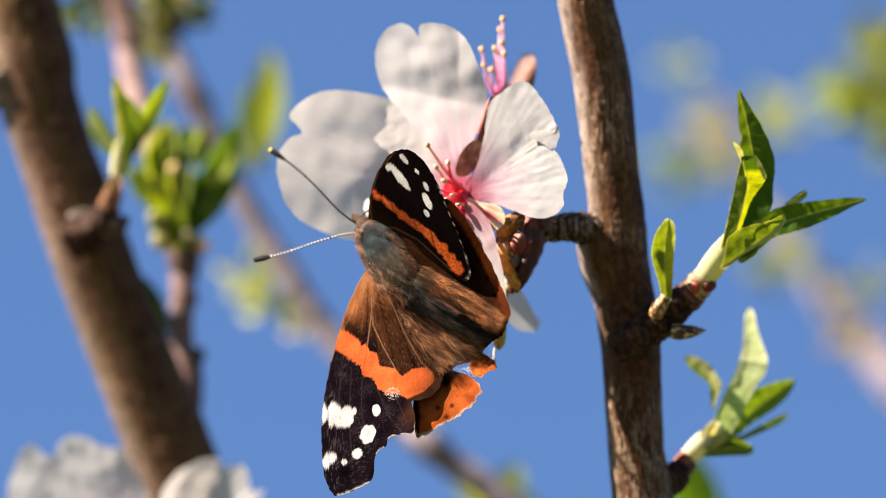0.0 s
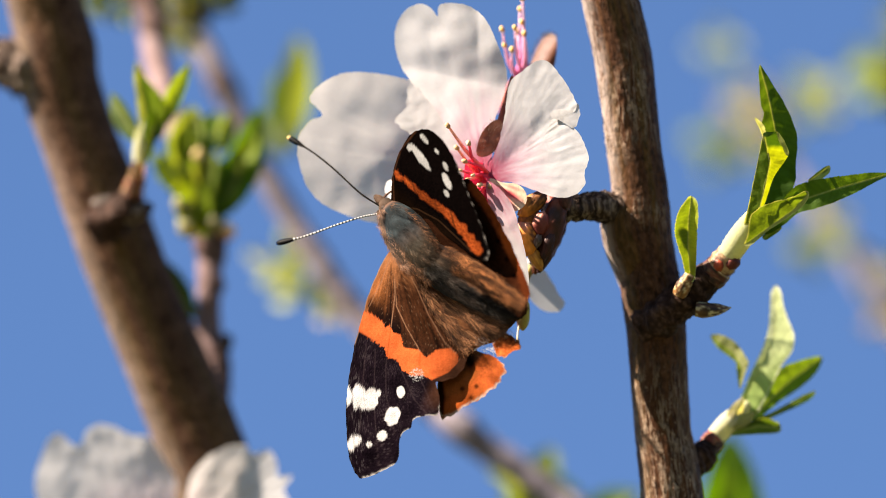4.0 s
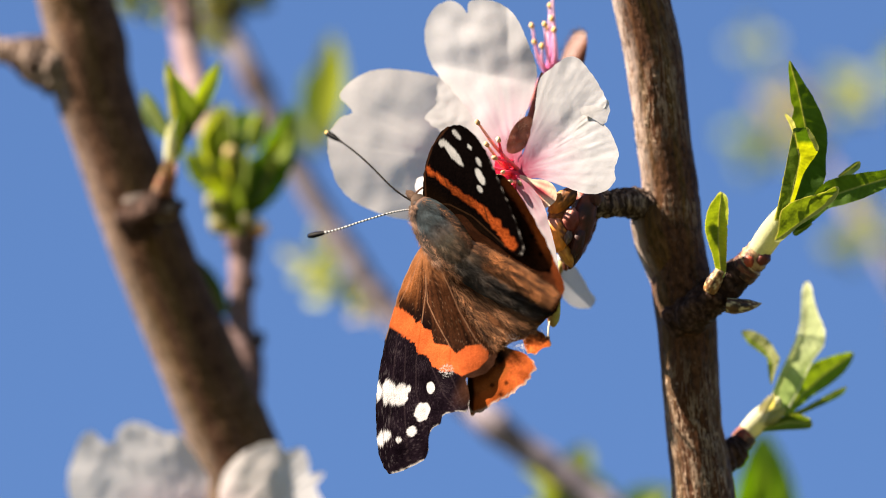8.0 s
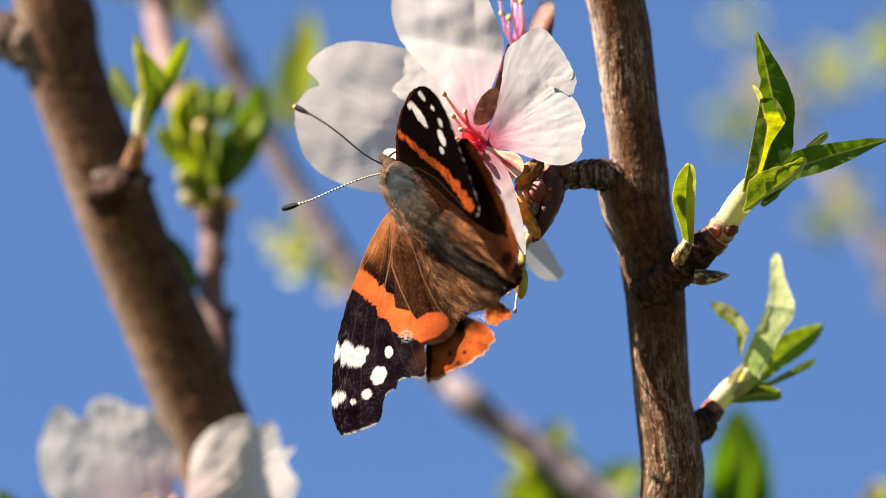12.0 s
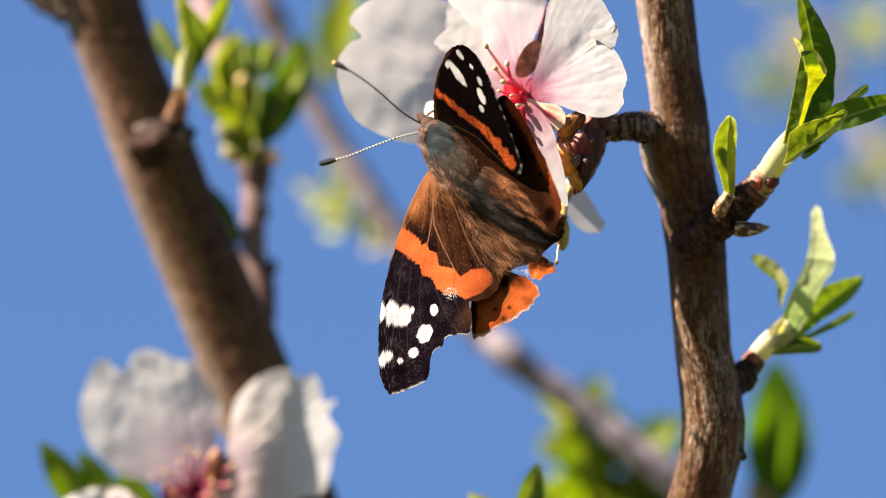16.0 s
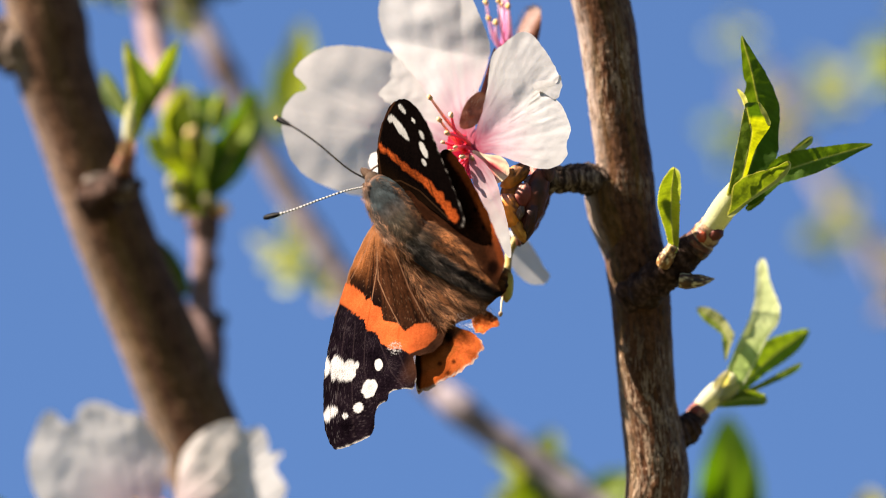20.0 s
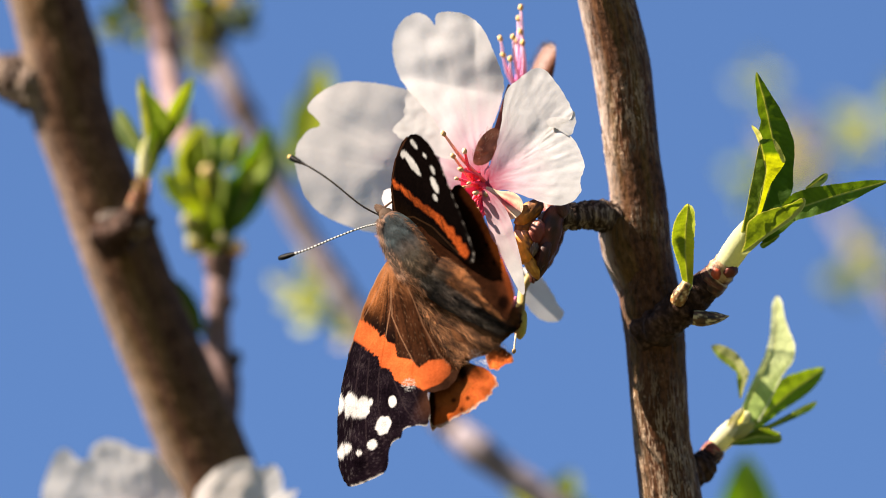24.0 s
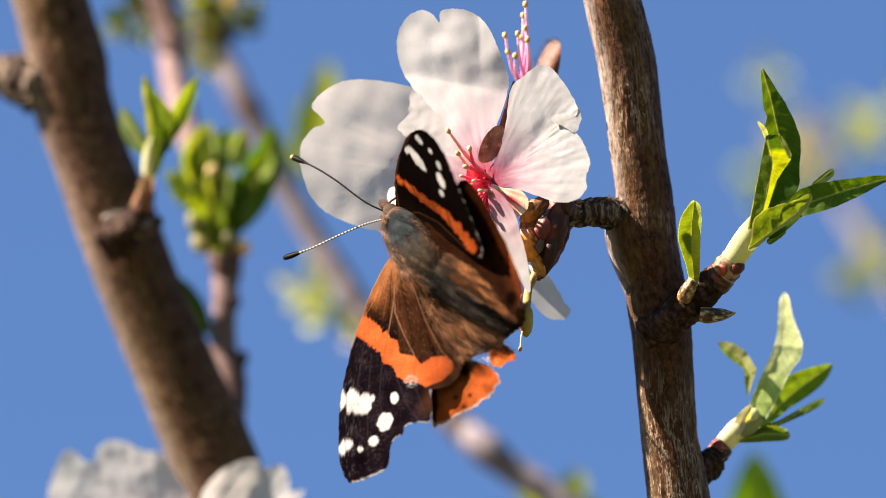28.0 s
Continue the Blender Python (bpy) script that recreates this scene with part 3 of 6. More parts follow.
def upper_shoot():
    s = thing("leaf_shoot", "fresh green almond leaf shoot opening on a dark spur", "leaf shoot", (1240, 505, -3), "leaf shoots")
    stem_part(s, [(1236, 508, -3, 19), (1255, 480, -3.5, 22), (1275, 452, -4, 22), (1293, 425, -4, 17), (1304, 400, -4, 9)], (0.56, 0.55, 0.33), (0.40, 0.46, 0.16))
    part("leaf", leaf_blade([(1308, 158), (1320, 176), (1336, 203), (1348, 223), (1360, 250), (1370, 278), (1371, 306), (1368, 333), (1367, 361), (1356, 386), (1330, 408), (1304, 430), (1294, 426), (1306, 380), (1318, 330), (1312, 286), (1308, 266), (1313, 243), (1308, 227), (1306, 190), (1305, 172)],
                            [(1300, 425), (1326, 360), (1336, 290), (1322, 215), (1308, 160)], -3, -7, (0.10, 0.19, 0.014), 0.022, (0.13, 0.22, 0.014), grade=((0.06, 0.14, 0.010), 280, 340)), M_LEAF, s, "dark green folded young leaf")
    part("leaf", leaf_blade([(1276, 438), (1282, 412), (1292, 368), (1302, 325), (1310, 288), (1314, 291), (1319, 310), (1322, 329), (1318, 350), (1312, 372), (1303, 410), (1292, 436)], [(1278, 436), (1293, 368), (1310, 290)], -6.0, -9, (0.20, 0.31, 0.02), 0.022, (0.56, 0.58, 0.24), (0.62, 0.62, 0.26)), M_LEAF, s, "narrow leaf with a pale edge")
    # grade paints the shaded inner top dark and the backlit fold bright yellow-green
    part("leaf", leaf_blade([(1302, 410), (1311, 374), (1319, 346), (1321, 326), (1316, 300), (1312, 280), (1324, 276), (1336, 278), (1346, 290), (1356, 312), (1350, 326), (1340, 340), (1328, 358), (1319, 384), (1308, 412)], [(1303, 410), (1314, 370), (1323, 330), (1314, 284)], -6.6, -9.6, (0.07, 0.15, 0.010), -0.030, (0.07, 0.15, 0.010), None, grade=((0.46, 0.52, 0.02), 296, 316)), M_LEAF, s, "half-folded green leaf, painted shade above and backlit glow below")
    part("leaf", leaf_blade([(1336, 277), (1342, 281), (1352, 298), (1357, 314), (1352, 318), (1345, 303), (1338, 290)], [(1337, 278), (1347, 298), (1355, 316)], -9.9, -10.2, (0.56, 0.58, 0.14), 0.01), M_LEAF, s, "pale turned leaf margin")
    part("leaf", leaf_blade([(1312, 286), (1304, 268), (1297, 251), (1308, 258), (1316, 274)], [(1314, 284), (1306, 266), (1298, 252)], -7, -8, (0.78, 0.78, 0.55), 0.02), M_LEAF, s, "pale curled leaf tip")
    part("leaf", leaf_blade([(1306, 440), (1338, 402), (1364, 374), (1395, 363), (1425, 358), (1460, 354), (1500, 350), (1533, 353), (1505, 368), (1470, 386), (1430, 403), (1400, 412), (1370, 420), (1345, 440), (1316, 456)], [(1308, 448), (1360, 402), (1430, 380), (1532, 353)], -3, -5, (0.10, 0.20, 0.012), 0.02, (0.13, 0.23, 0.014), bend=-1.0), M_LEAF, s, "dark green pointed leaf")
    part("leaf", leaf_blade([(1388, 363), (1403, 350), (1415, 341), (1427, 337), (1428, 347), (1418, 357), (1400, 366)], [(1390, 364), (1408, 352), (1427, 338)], -4, -5.6, (0.05, 0.10, 0.015), 0.03), M_LEAF, s)
    part("leaf", leaf_blade([(1281, 456), (1284, 434), (1289, 420), (1308, 406), (1332, 398), (1364, 390), (1386, 380), (1391, 388), (1383, 404), (1364, 420), (1340, 436), (1316, 451), (1301, 464), (1285, 476), (1276, 474)], [(1279, 472), (1316, 446), (1364, 413), (1390, 386)], -5.5, -9, (0.46, 0.48, 0.16), 0.03, (0.26, 0.37, 0.03), (0.60, 0.60, 0.24)), M_LEAF, s, "short blunt leaf with a pale rim")
    part("leaf", leaf_blade([(1308, 458), (1325, 446), (1342, 444), (1330, 456), (1312, 466)], [(1310, 462), (1325, 451), (1341, 445)], -3, -3.5, GREEN, 0.02), M_LEAF, s)
    wrap_part(s, [(1231, 515, -2.6, 23), (1236, 507, -2.8, 26), (1244, 496, -3.0, 25.5), (1249, 489, -3.2, 23.5)], (0.40, 0.25, 0.12), (0.10, 0.030, 0.018), 0.15)
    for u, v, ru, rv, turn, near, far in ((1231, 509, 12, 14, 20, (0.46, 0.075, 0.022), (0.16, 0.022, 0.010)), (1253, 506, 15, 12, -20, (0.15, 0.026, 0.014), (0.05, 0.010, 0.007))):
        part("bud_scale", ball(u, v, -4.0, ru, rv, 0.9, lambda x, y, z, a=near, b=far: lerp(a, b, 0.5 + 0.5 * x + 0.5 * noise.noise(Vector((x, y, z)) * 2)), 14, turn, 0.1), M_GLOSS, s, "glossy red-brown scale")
    wrap_part(s, [(1212, 533, -2.4, 25), (1222, 523, -2.5, 27), (1231, 514, -2.7, 25)], (0.11, 0.028, 0.014), (0.020, 0.008, 0.006), 0.1)
    return s


def small_leaf_shoot():
    s = thing("leaf_shoot", "single upright yellow-green leaf on the spur", "leaf shoot", (1172, 535, -4), "leaf shoots")
    part("leaf", leaf_blade([(1183, 387), (1193, 396), (1195, 420), (1192, 468), (1190, 508), (1186, 536), (1174, 536), (1166, 500), (1157, 470), (1153, 445), (1160, 415), (1172, 395)], [(1180, 524), (1176, 470), (1178, 430), (1184, 388)], -4.5, -5.5, (0.50, 0.58, 0.04), 0.05, (0.27, 0.37, 0.025), (0.6, 0.64, 0.22)), M_LEAF, s)
    wrap_part(s, [(1160, 560, -4, 13), (1165, 548, -4.4, 14), (1172, 536, -4.6, 12), (1178, 524, -4.8, 8)], (0.26, 0.12, 0.035), (0.035, 0.014, 0.008), 0.7)
    wrap_part(s, [(1188, 586, -4, 13), (1204, 588, -4, 14), (1222, 587, -3.6, 11), (1238, 586, -3, 6), (1250, 584, -2.6, 1)], (0.16, 0.075, 0.025), (0.018, 0.008, 0.006), 0.9)
    return s


def lower_shoot():
    s = thing("leaf_shoot", "pale green almond leaf shoot unfolding from a scaly spur", "leaf shoot", (1215, 815, 6.5), "leaf shoots")
    stem_part(s, [(1208, 822, 8.2, 15), (1222, 806, 8.5, 18), (1242, 786, 8.9, 20), (1262, 768, 9.4, 15), (1276, 752, 10, 7)], (0.60, 0.58, 0.40), (0.50, 0.52, 0.26))
    part("leaf", leaf_blade([(1327, 545), (1336, 558), (1340, 582), (1350, 610), (1358, 634), (1354, 662), (1336, 686), (1318, 722), (1304, 748), (1286, 776), (1262, 792), (1246, 788), (1260, 750), (1280, 702), (1300, 660), (1312, 625), (1316, 590), (1318, 560)], [(1252, 790), (1284, 715), (1322, 640), (1327, 590), (1327, 547)], 9.5, 14, (0.64, 0.72, 0.34), 0.012, (0.72, 0.77, 0.44), (0.78, 0.80, 0.55), grade=((0.40, 0.54, 0.15), 655, 725)), M_DOWN, s, "long pale downy leaf")
    part("leaf", leaf_blade([(1211, 632), (1232, 631), (1255, 645), (1270, 665), (1278, 682), (1272, 698), (1262, 726), (1257, 700), (1255, 680), (1240, 667), (1222, 652)], [(1262, 724), (1266, 688), (1250, 660), (1213, 633)], 9, 12, (0.52, 0.54, 0.22), 0.02, (0.24, 0.33, 0.03)), M_LEAF, s)
    part("leaf", leaf_blade([(1406, 672), (1402, 690), (1385, 711), (1360, 731), (1335, 747), (1310, 767), (1286, 784), (1282, 772), (1300, 745), (1318, 712), (1334, 691), (1360, 680), (1385, 673)], [(1284, 780), (1318, 742), (1355, 710), (1405, 674)], 9, 16, (0.20, 0.36, 0.016), 0.02, (0.32, 0.48, 0.03)), M_LEAF, s, "broad green leaf")
    part("leaf", leaf_blade([(1394, 732), (1386, 746), (1360, 760), (1320, 777), (1285, 792), (1262, 797), (1280, 783), (1315, 769), (1350, 751), (1375, 738)], [(1264, 796), (1320, 772), (1393, 733)], 8.5, 12, (0.10, 0.20, 0.012), 0.03), M_LEAF, s)
    part("leaf", leaf_blade([(1240, 800), (1285, 782), (1312, 780), (1332, 790), (1328, 804), (1295, 807), (1250, 808)], [(1242, 804), (1290, 793), (1331, 795)], 8, 10, (0.14, 0.22, 0.02), 0.02, None, (0.4, 0.45, 0.12)), M_LEAF, s)
    part("leaf", leaf((1240, 792, 7.6), (1268, 742, 8.2), 24, (0.72, 0.66, 0.42), -0.4, 0.05, 10, rib=(0.8, 0.76, 0.5)), M_LEAF, s, "pale pointed stipule")
    part("leaf", leaf((1248, 796, 7.6), (1288, 768, 8.2), 20, (0.62, 0.64, 0.30), -0.4, 0.05, 10, rib=(0.7, 0.7, 0.4)), M_LEAF, s)
    wrap_part(s, [(1200, 830, 7.6, 17), (1207, 824, 7.9, 20), (1215, 816, 8.1, 19.5), (1220, 811, 8.2, 18)], (0.32, 0.055, 0.025), (0.10, 0.02, 0.012))
    scale_part(s, (1206, 838, 6.5), (1232, 822, 7), 24, BROWN, -30)
    return s


def left_shoot():
    s = thing("leaf_shoot", "small upright green leaf shoot on a grey spur", "leaf shoot", (207, 322, 35), "leaf shoots")
    stem_part(s, [(206, 325, 35, 11), (210, 290, 34.5, 15), (216, 255, 34, 13), (222, 235, 34, 8)])
    part("leaf", leaf_blade([(205, 136), (222, 165), (240, 186), (252, 206), (251, 235), (241, 264), (226, 302), (211, 312), (203, 282), (206, 240), (202, 192), (199, 155)], [(214, 308), (222, 250), (212, 195), (205, 138)], 34, 33, (0.36, 0.50, 0.02), 0.04, (0.50, 0.54, 0.14)), M_LEAF, s, "bright green leaf with a pale edge")
    part("leaf", leaf_blade([(297, 140), (296, 166), (286, 197), (271, 226), (258, 243), (244, 268), (234, 262), (245, 216), (261, 178), (280, 153)], [(238, 266), (262, 212), (296, 142)], 34, 33, (0.30, 0.46, 0.02), 0.04, (0.40, 0.54, 0.03)), M_LEAF, s, "bright green leaf")
    part("leaf", leaf((212, 276, 36), (158, 188, 40), 46, (0.12, 0.19, 0.03), 0.3, 0.05, -35), M_LEAF, s)
    part("leaf", leaf((222, 280, 33), (252, 205, 33.5), 40, DEEP, 0.5, 0.0, 0), M_LEAF, s)
    wrap_part(s, [(192, 368, 36.5, 19), (198, 350, 36, 18), (203, 330, 35.5, 15)], (0.22, 0.06, 0.03), (0.06, 0.02, 0.012))
    scale_part(s, (197, 338, 34), (201, 308, 33), 22, (0.5, 0.30, 0.18), 5)
    scale_part(s, (208, 345, 34), (212, 315, 33), 24, (0.30, 0.08, 0.03), -25)
    return s


def twig_shoot():
    s = thing("leaf_shoot", "crowded tuft of green leaves on a young twig", "leaf shoot", (322, 445, 62), "leaf shoots")
    lime, moss, milk, cream = (0.34, 0.47, 0.02), (0.10, 0.22, 0.008), (0.36, 0.44, 0.07), (0.74, 0.70, 0.46)
    for b, t, w, c, roll, fold, name in (((346, 410, 60), (417, 218, 64), 60, moss, 15, 0.35, "long dark green leaf"), ((372, 330, 59.5), (412, 268, 61), 34, lime, -10, 0.3, ""), ((268, 320, 59), (302, 212, 60), 56, milk, 5, 0.55, "pale green folded leaf"), ((282, 318, 58.5), (286, 232, 59), 34, lime, -15, 0.5, ""), ((322, 296, 61), (336, 224, 63), 46, moss, 0, 0.4, ""), ((345, 300, 61.5), (358, 224, 63), 32, milk, 25, 0.5, ""), ((276, 366, 59.5), (226, 296, 60), 44, lime, 20, 0.4, "yellow-green leaf"), ((300, 390, 60), (262, 330, 60.5), 40, (0.16, 0.26, 0.03), -15, 0.4, ""), ((304, 442, 59), (296, 326, 58.5), 56, lime, 0, 0.45, "broad green leaf"), ((316, 446, 59.5), (326, 352, 60), 40, (0.14, 0.24, 0.02), 20, 0.4, ""), ((330, 440, 60), (352, 372, 61), 30, moss, -10, 0.4, ""), ((312, 352, 58), (312, 300, 58), 30, (0.30, 0.34, 0.06), 0, 0.5, ""), ((296, 336, 60.5), (320, 262, 62), 36, (0.18, 0.28, 0.03), 30, 0.4, ""), ((300, 352, 61), (250, 268, 62), 40, (0.20, 0.30, 0.03), 10, 0.4, ""), ((330, 380, 61), (368, 300, 62), 44, (0.10, 0.19, 0.02), 0, 0.4, ""), ((322, 372, 60), (336, 296, 60), 44, (0.22, 0.32, 0.03), -20, 0.45, ""), ((290, 400, 60), (276, 318, 60), 48, (0.30, 0.38, 0.04), 15, 0.45, ""), ((318, 420, 60.5), (346, 330, 61), 46, (0.13, 0.23, 0.02), 10, 0.4, ""), ((300, 340, 62), (284, 246, 63), 50, (0.12, 0.22, 0.02), -10, 0.4, ""), ((345, 380, 61), (392, 262, 62), 48, (0.09, 0.18, 0.015), 20, 0.35, ""), ((308, 440, 60), (274, 372, 60), 46, (0.22, 0.31, 0.03), 0, 0.4, ""), ((322, 310, 63), (308, 226, 64), 40, (0.34, 0.40, 0.12), 15, 0.5, "")):
        part("leaf", leaf(b, t, w * 1.15, c, fold, 0.06, roll, long=14, wide=4), M_LEAF, s, name)
    for u, v, ru, rv, turn in ((276, 388, 15, 19, -25), (284, 428, 15, 20, -40), (330, 418, 9, 14, 20)):
        part("bud_scale", ball(u, v, 58, ru, rv, 1.0, lambda x, y, z: lerp(cream, (0.50, 0.46, 0.18), 0.5 - 0.6 * z), 10, turn, 0.2), M_LEAF, s, "pale cream bud scale")
    part("bud", ball(357, 434, 60, 15, 16, 1.1, lambda x, y, z: lerp((0.95, 0.66, 0.36), (0.50, 0.20, 0.06), 0.4 - z * 0.6)), M_SCALE, s, "round orange-brown bud")
    part("bud", ball(308, 300, 57, 11, 13, 0.9, lambda x, y, z: (0.45, 0.33, 0.12)), M_SCALE, s)
    return s


def leaf_group(label, at, rows, group="back leaves"):
    """A loose tuft of leaves with one short stalk."""
    s = thing("leaf_tuft", label, "leaf tuft", at, group)
    u, v, d = at
    part("stem", tube([(u, v + 14, d + 1, 7), (u, v, d, 7), (u + 2, v - 12, d, 4)], 10, 8, 0.05, tone=lambda t, a: LIME), M_LEAF, s)
    for b, t, w, c, r in rows:
        part("leaf", leaf(b, t, w, c, 0.35, 0.05, r, rib=lerp(c, (0.42, 0.45, 0.14), 0.4), long=12, wide=3, teeth=0), M_LEAF, s)
    return s


def leaf_rosette(label, at, centres, seed, group="back leaves", material=None):
    """A tuft of many short round young leaves; centres: place of each little bunch (u, v, d), its spread, leaf length, count and two colours."""
    rng = random.Random(seed)
    s = thing("leaf_tuft", label, "leaf tuft", at, group)
    for u, v, d, spread, size, count, c0, c1 in centres:
        part("stem", tube([(*at, 7), ((at[0] + u) / 2, (at[1] + v) / 2 + 6, (at[2] + d) / 2, 6), (u, v, d, 4)], 12, 8, 0.05, tone=lambda t, a: LIME), M_LEAF, s)
        for k in range(count):
            a = 2.4 * k + rng.uniform(-0.5, 0.5)
            q = spread * rng.uniform(0.1, 0.5)
            x, y = math.cos(a), math.sin(a)
            n = size * rng.uniform(0.8, 1.2)
            b = (u + q * x, v + q * y, d + rng.uniform(-2, 2))
            e = (b[0] + n * x, b[1] + n * y - n * 0.25, d + rng.uniform(-6, 6))
            part("leaf", leaf(b, e, n * rng.uniform(0.6, 0.9), lerp(c0, c1, rng.random()), 0.4, 0.08, rng.uniform(-50, 50), long=10, wide=3, teeth=0), material or M_LEAF, s)
    return s


upper_shoot(), small_leaf_shoot(), lower_shoot(), left_shoot(), twig_shoot()
leaf_group("dark green leaf hanging behind the thick branch", (236, 480, 56), [((236, 480, 56), (298, 588, 60), 44, (0.05, 0.12, 0.008), 0)])
leaf_group("small green leaf under the twig", (345, 680, 60), [((340, 672, 60), (348, 738, 62), 30, (0.06, 0.13, 0.01), 0)])
DARK, OLIVE, STRAW, ROSY, PLUM = (0.045, 0.10, 0.012), (0.22, 0.25, 0.04), (0.48, 0.44, 0.20), (0.36, 0.22, 0.18), (0.035, 0.016, 0.014)
leaf_group("yellow-green leaf on the back branch", (455, 290, 118), [((455, 300, 118), (478, 90, 140), 66, (0.36, 0.42, 0.004), 10), ((460, 300, 118), (440, 150, 138), 52, (0.12, 0.20, 0.004), -10), ((450, 300, 118), (405, 225, 130), 56, (0.03, 0.08, 0.006), 0)])
leaf_rosette("pale cream-green blurred leaves below the back branch", (520, 480, 118), [(440, 486, 130, 26, 50, 6, (0.50, 0.50, 0.26), (0.40, 0.44, 0.20)), (478, 548, 128, 22, 40, 5, (0.24, 0.30, 0.12), (0.40, 0.42, 0.20)), (526, 588, 124, 12, 24, 4, (0.50, 0.36, 0.32), (0.42, 0.34, 0.28))], 3, material=M_DOWN)
leaf_rosette("mixed green and brown leaves at the twig's upper end", (212, 20, 92), [(165, 24, 96, 30, 46, 8, (0.02, 0.05, 0.008), (0.07, 0.13, 0.012)), (125, 46, 100, 16, 26, 4, (0.09, 0.14, 0.02), DARK), (190, 0, 94, 24, 36, 6, PLUM, (0.05, 0.06, 0.02)), (205, -45, 96, 24, 40, 6, DARK, PLUM)], 5)
leaf_rosette("dark green and brown leaves round the back branch's bud", (290, 60, 112), [(330, 24, 108, 26, 44, 9, (0.02, 0.05, 0.008), (0.05, 0.10, 0.01)), (268, 100, 108, 14, 30, 6, (0.14, 0.16, 0.03), (0.22, 0.20, 0.05)), (285, 44, 106, 16, 30, 6, PLUM, (0.16, 0.08, 0.05)), (262, 20, 106, 20, 36, 7, DARK, PLUM), (255, 58, 105, 12, 22, 5, STRAW, ROSY), (300, -20, 106, 30, 46, 8, (0.03, 0.07, 0.01), (0.10, 0.12, 0.02)), (322, -10, 104, 10, 18, 4, ROSY, (0.4, 0.2, 0.05))], 7)
leaf_rosette("pale peach and green leaves far behind", (1300, 300, 238), [(1205, 120, 258, 26, 40, 5, (0.26, 0.30, 0.12), (0.30, 0.34, 0.16)), (1200, 305, 258, 44, 50, 9, (0.22, 0.32, 0.03), (0.30, 0.36, 0.06)), (1262, 235, 256, 34, 44, 10, (0.60, 0.44, 0.30), (0.52, 0.42, 0.22)), (1375, 222, 252, 30, 46, 9, (0.44, 0.45, 0.06), (0.36, 0.40, 0.05)), (1292, 300, 246, 20, 34, 6, (0.52, 0.36, 0.33), (0.44, 0.32, 0.26))], 9, material=M_DOWN)
leaf_rosette("yellow-green leaves on the far branch", (1570, 230, 190), [(1500, 184, 222, 24, 62, 9, (0.30, 0.36, 0.010), (0.22, 0.30, 0.010)), (1560, 205, 222, 36, 78, 12, (0.30, 0.36, 0.012), (0.16, 0.24, 0.012)), (1555, 110, 220, 30, 64, 6, (0.20, 0.24, 0.03), OLIVE), (1575, 250, 215, 24, 50, 5, (0.12, 0.20, 0.01), OLIVE), (1660, 160, 212, 40, 80, 7, (0.26, 0.32, 0.02), OLIVE)], 11)
leaf_rosette("small green leaves on the far branch", (1430, 465, 198), [(1368, 482, 212, 26, 44, 5, (0.22, 0.32, 0.03), OLIVE), (1392, 412, 216, 24, 40, 5, STRAW, OLIVE), (1535, 505, 212, 26, 46, 5, OLIVE, (0.34, 0.38, 0.06)), (1492, 600, 200, 24, 46, 4, ROSY, (0.5, 0.42, 0.34))], 13)
leaf_rosette("broad green leaves under the back branch", (985, 1005, 108), [(875, 925, 116, 30, 70, 5, (0.26, 0.34, 0.02), (0.34, 0.38, 0.04)), (880, 985, 116, 50, 90, 8, (0.22, 0.36, 0.015), (0.28, 0.36, 0.02)), (945, 1000, 114, 70, 110, 10, (0.16, 0.31, 0.010), (0.25, 0.39, 0.014)), (980, 1060, 112, 60, 110, 7, (0.11, 0.24, 0.01), (0.18, 0.32, 0.012)), (890, 1070, 112, 50, 110, 6, (0.13, 0.26, 0.01), (0.20, 0.34, 0.012))], 15)
leaf_group("pale cream-green leaf bud far behind", (1480, 1010, 96), [((1480, 1010, 96), (1474, 938, 98), 64, (0.55, 0.54, 0.38), 0), ((1484, 1010, 95), (1500, 948, 97), 46, (0.46, 0.48, 0.28), 15), ((1474, 1010, 97), (1452, 960, 99), 40, (0.50, 0.46, 0.36), -10)])
leaf_group("dark green leaf beside the branch", (1222, 1075, 95), [((1222, 1075, 95), (1230, 800, 97), 130, (0.11, 0.25, 0.006), 10), ((1222, 1075, 95), (1205, 860, 99), 60, (0.08, 0.20, 0.008), 0), ((1240, 1060, 93), (1258, 850, 94), 40, (0.11, 0.25, 0.008), 20), ((1215, 1080, 93), (1180, 1020, 94), 50, (0.50, 0.40, 0.28), 0)])
leaf_group("young leaf with a downy pale back", (795, 1110, 20), [((795, 1110, 20), (826, 988, 22), 52, (0.14, 0.22, 0.03), 10), ((790, 1110, 20), (700, 1040, 24), 36, (0.28, 0.33, 0.06), 0)])

# ---- blossoms ----
WHITE, PINK, ROSE = (0.90, 0.88, 0.885), (0.86, 0.42, 0.56), (0.62, 0.05, 0.13)


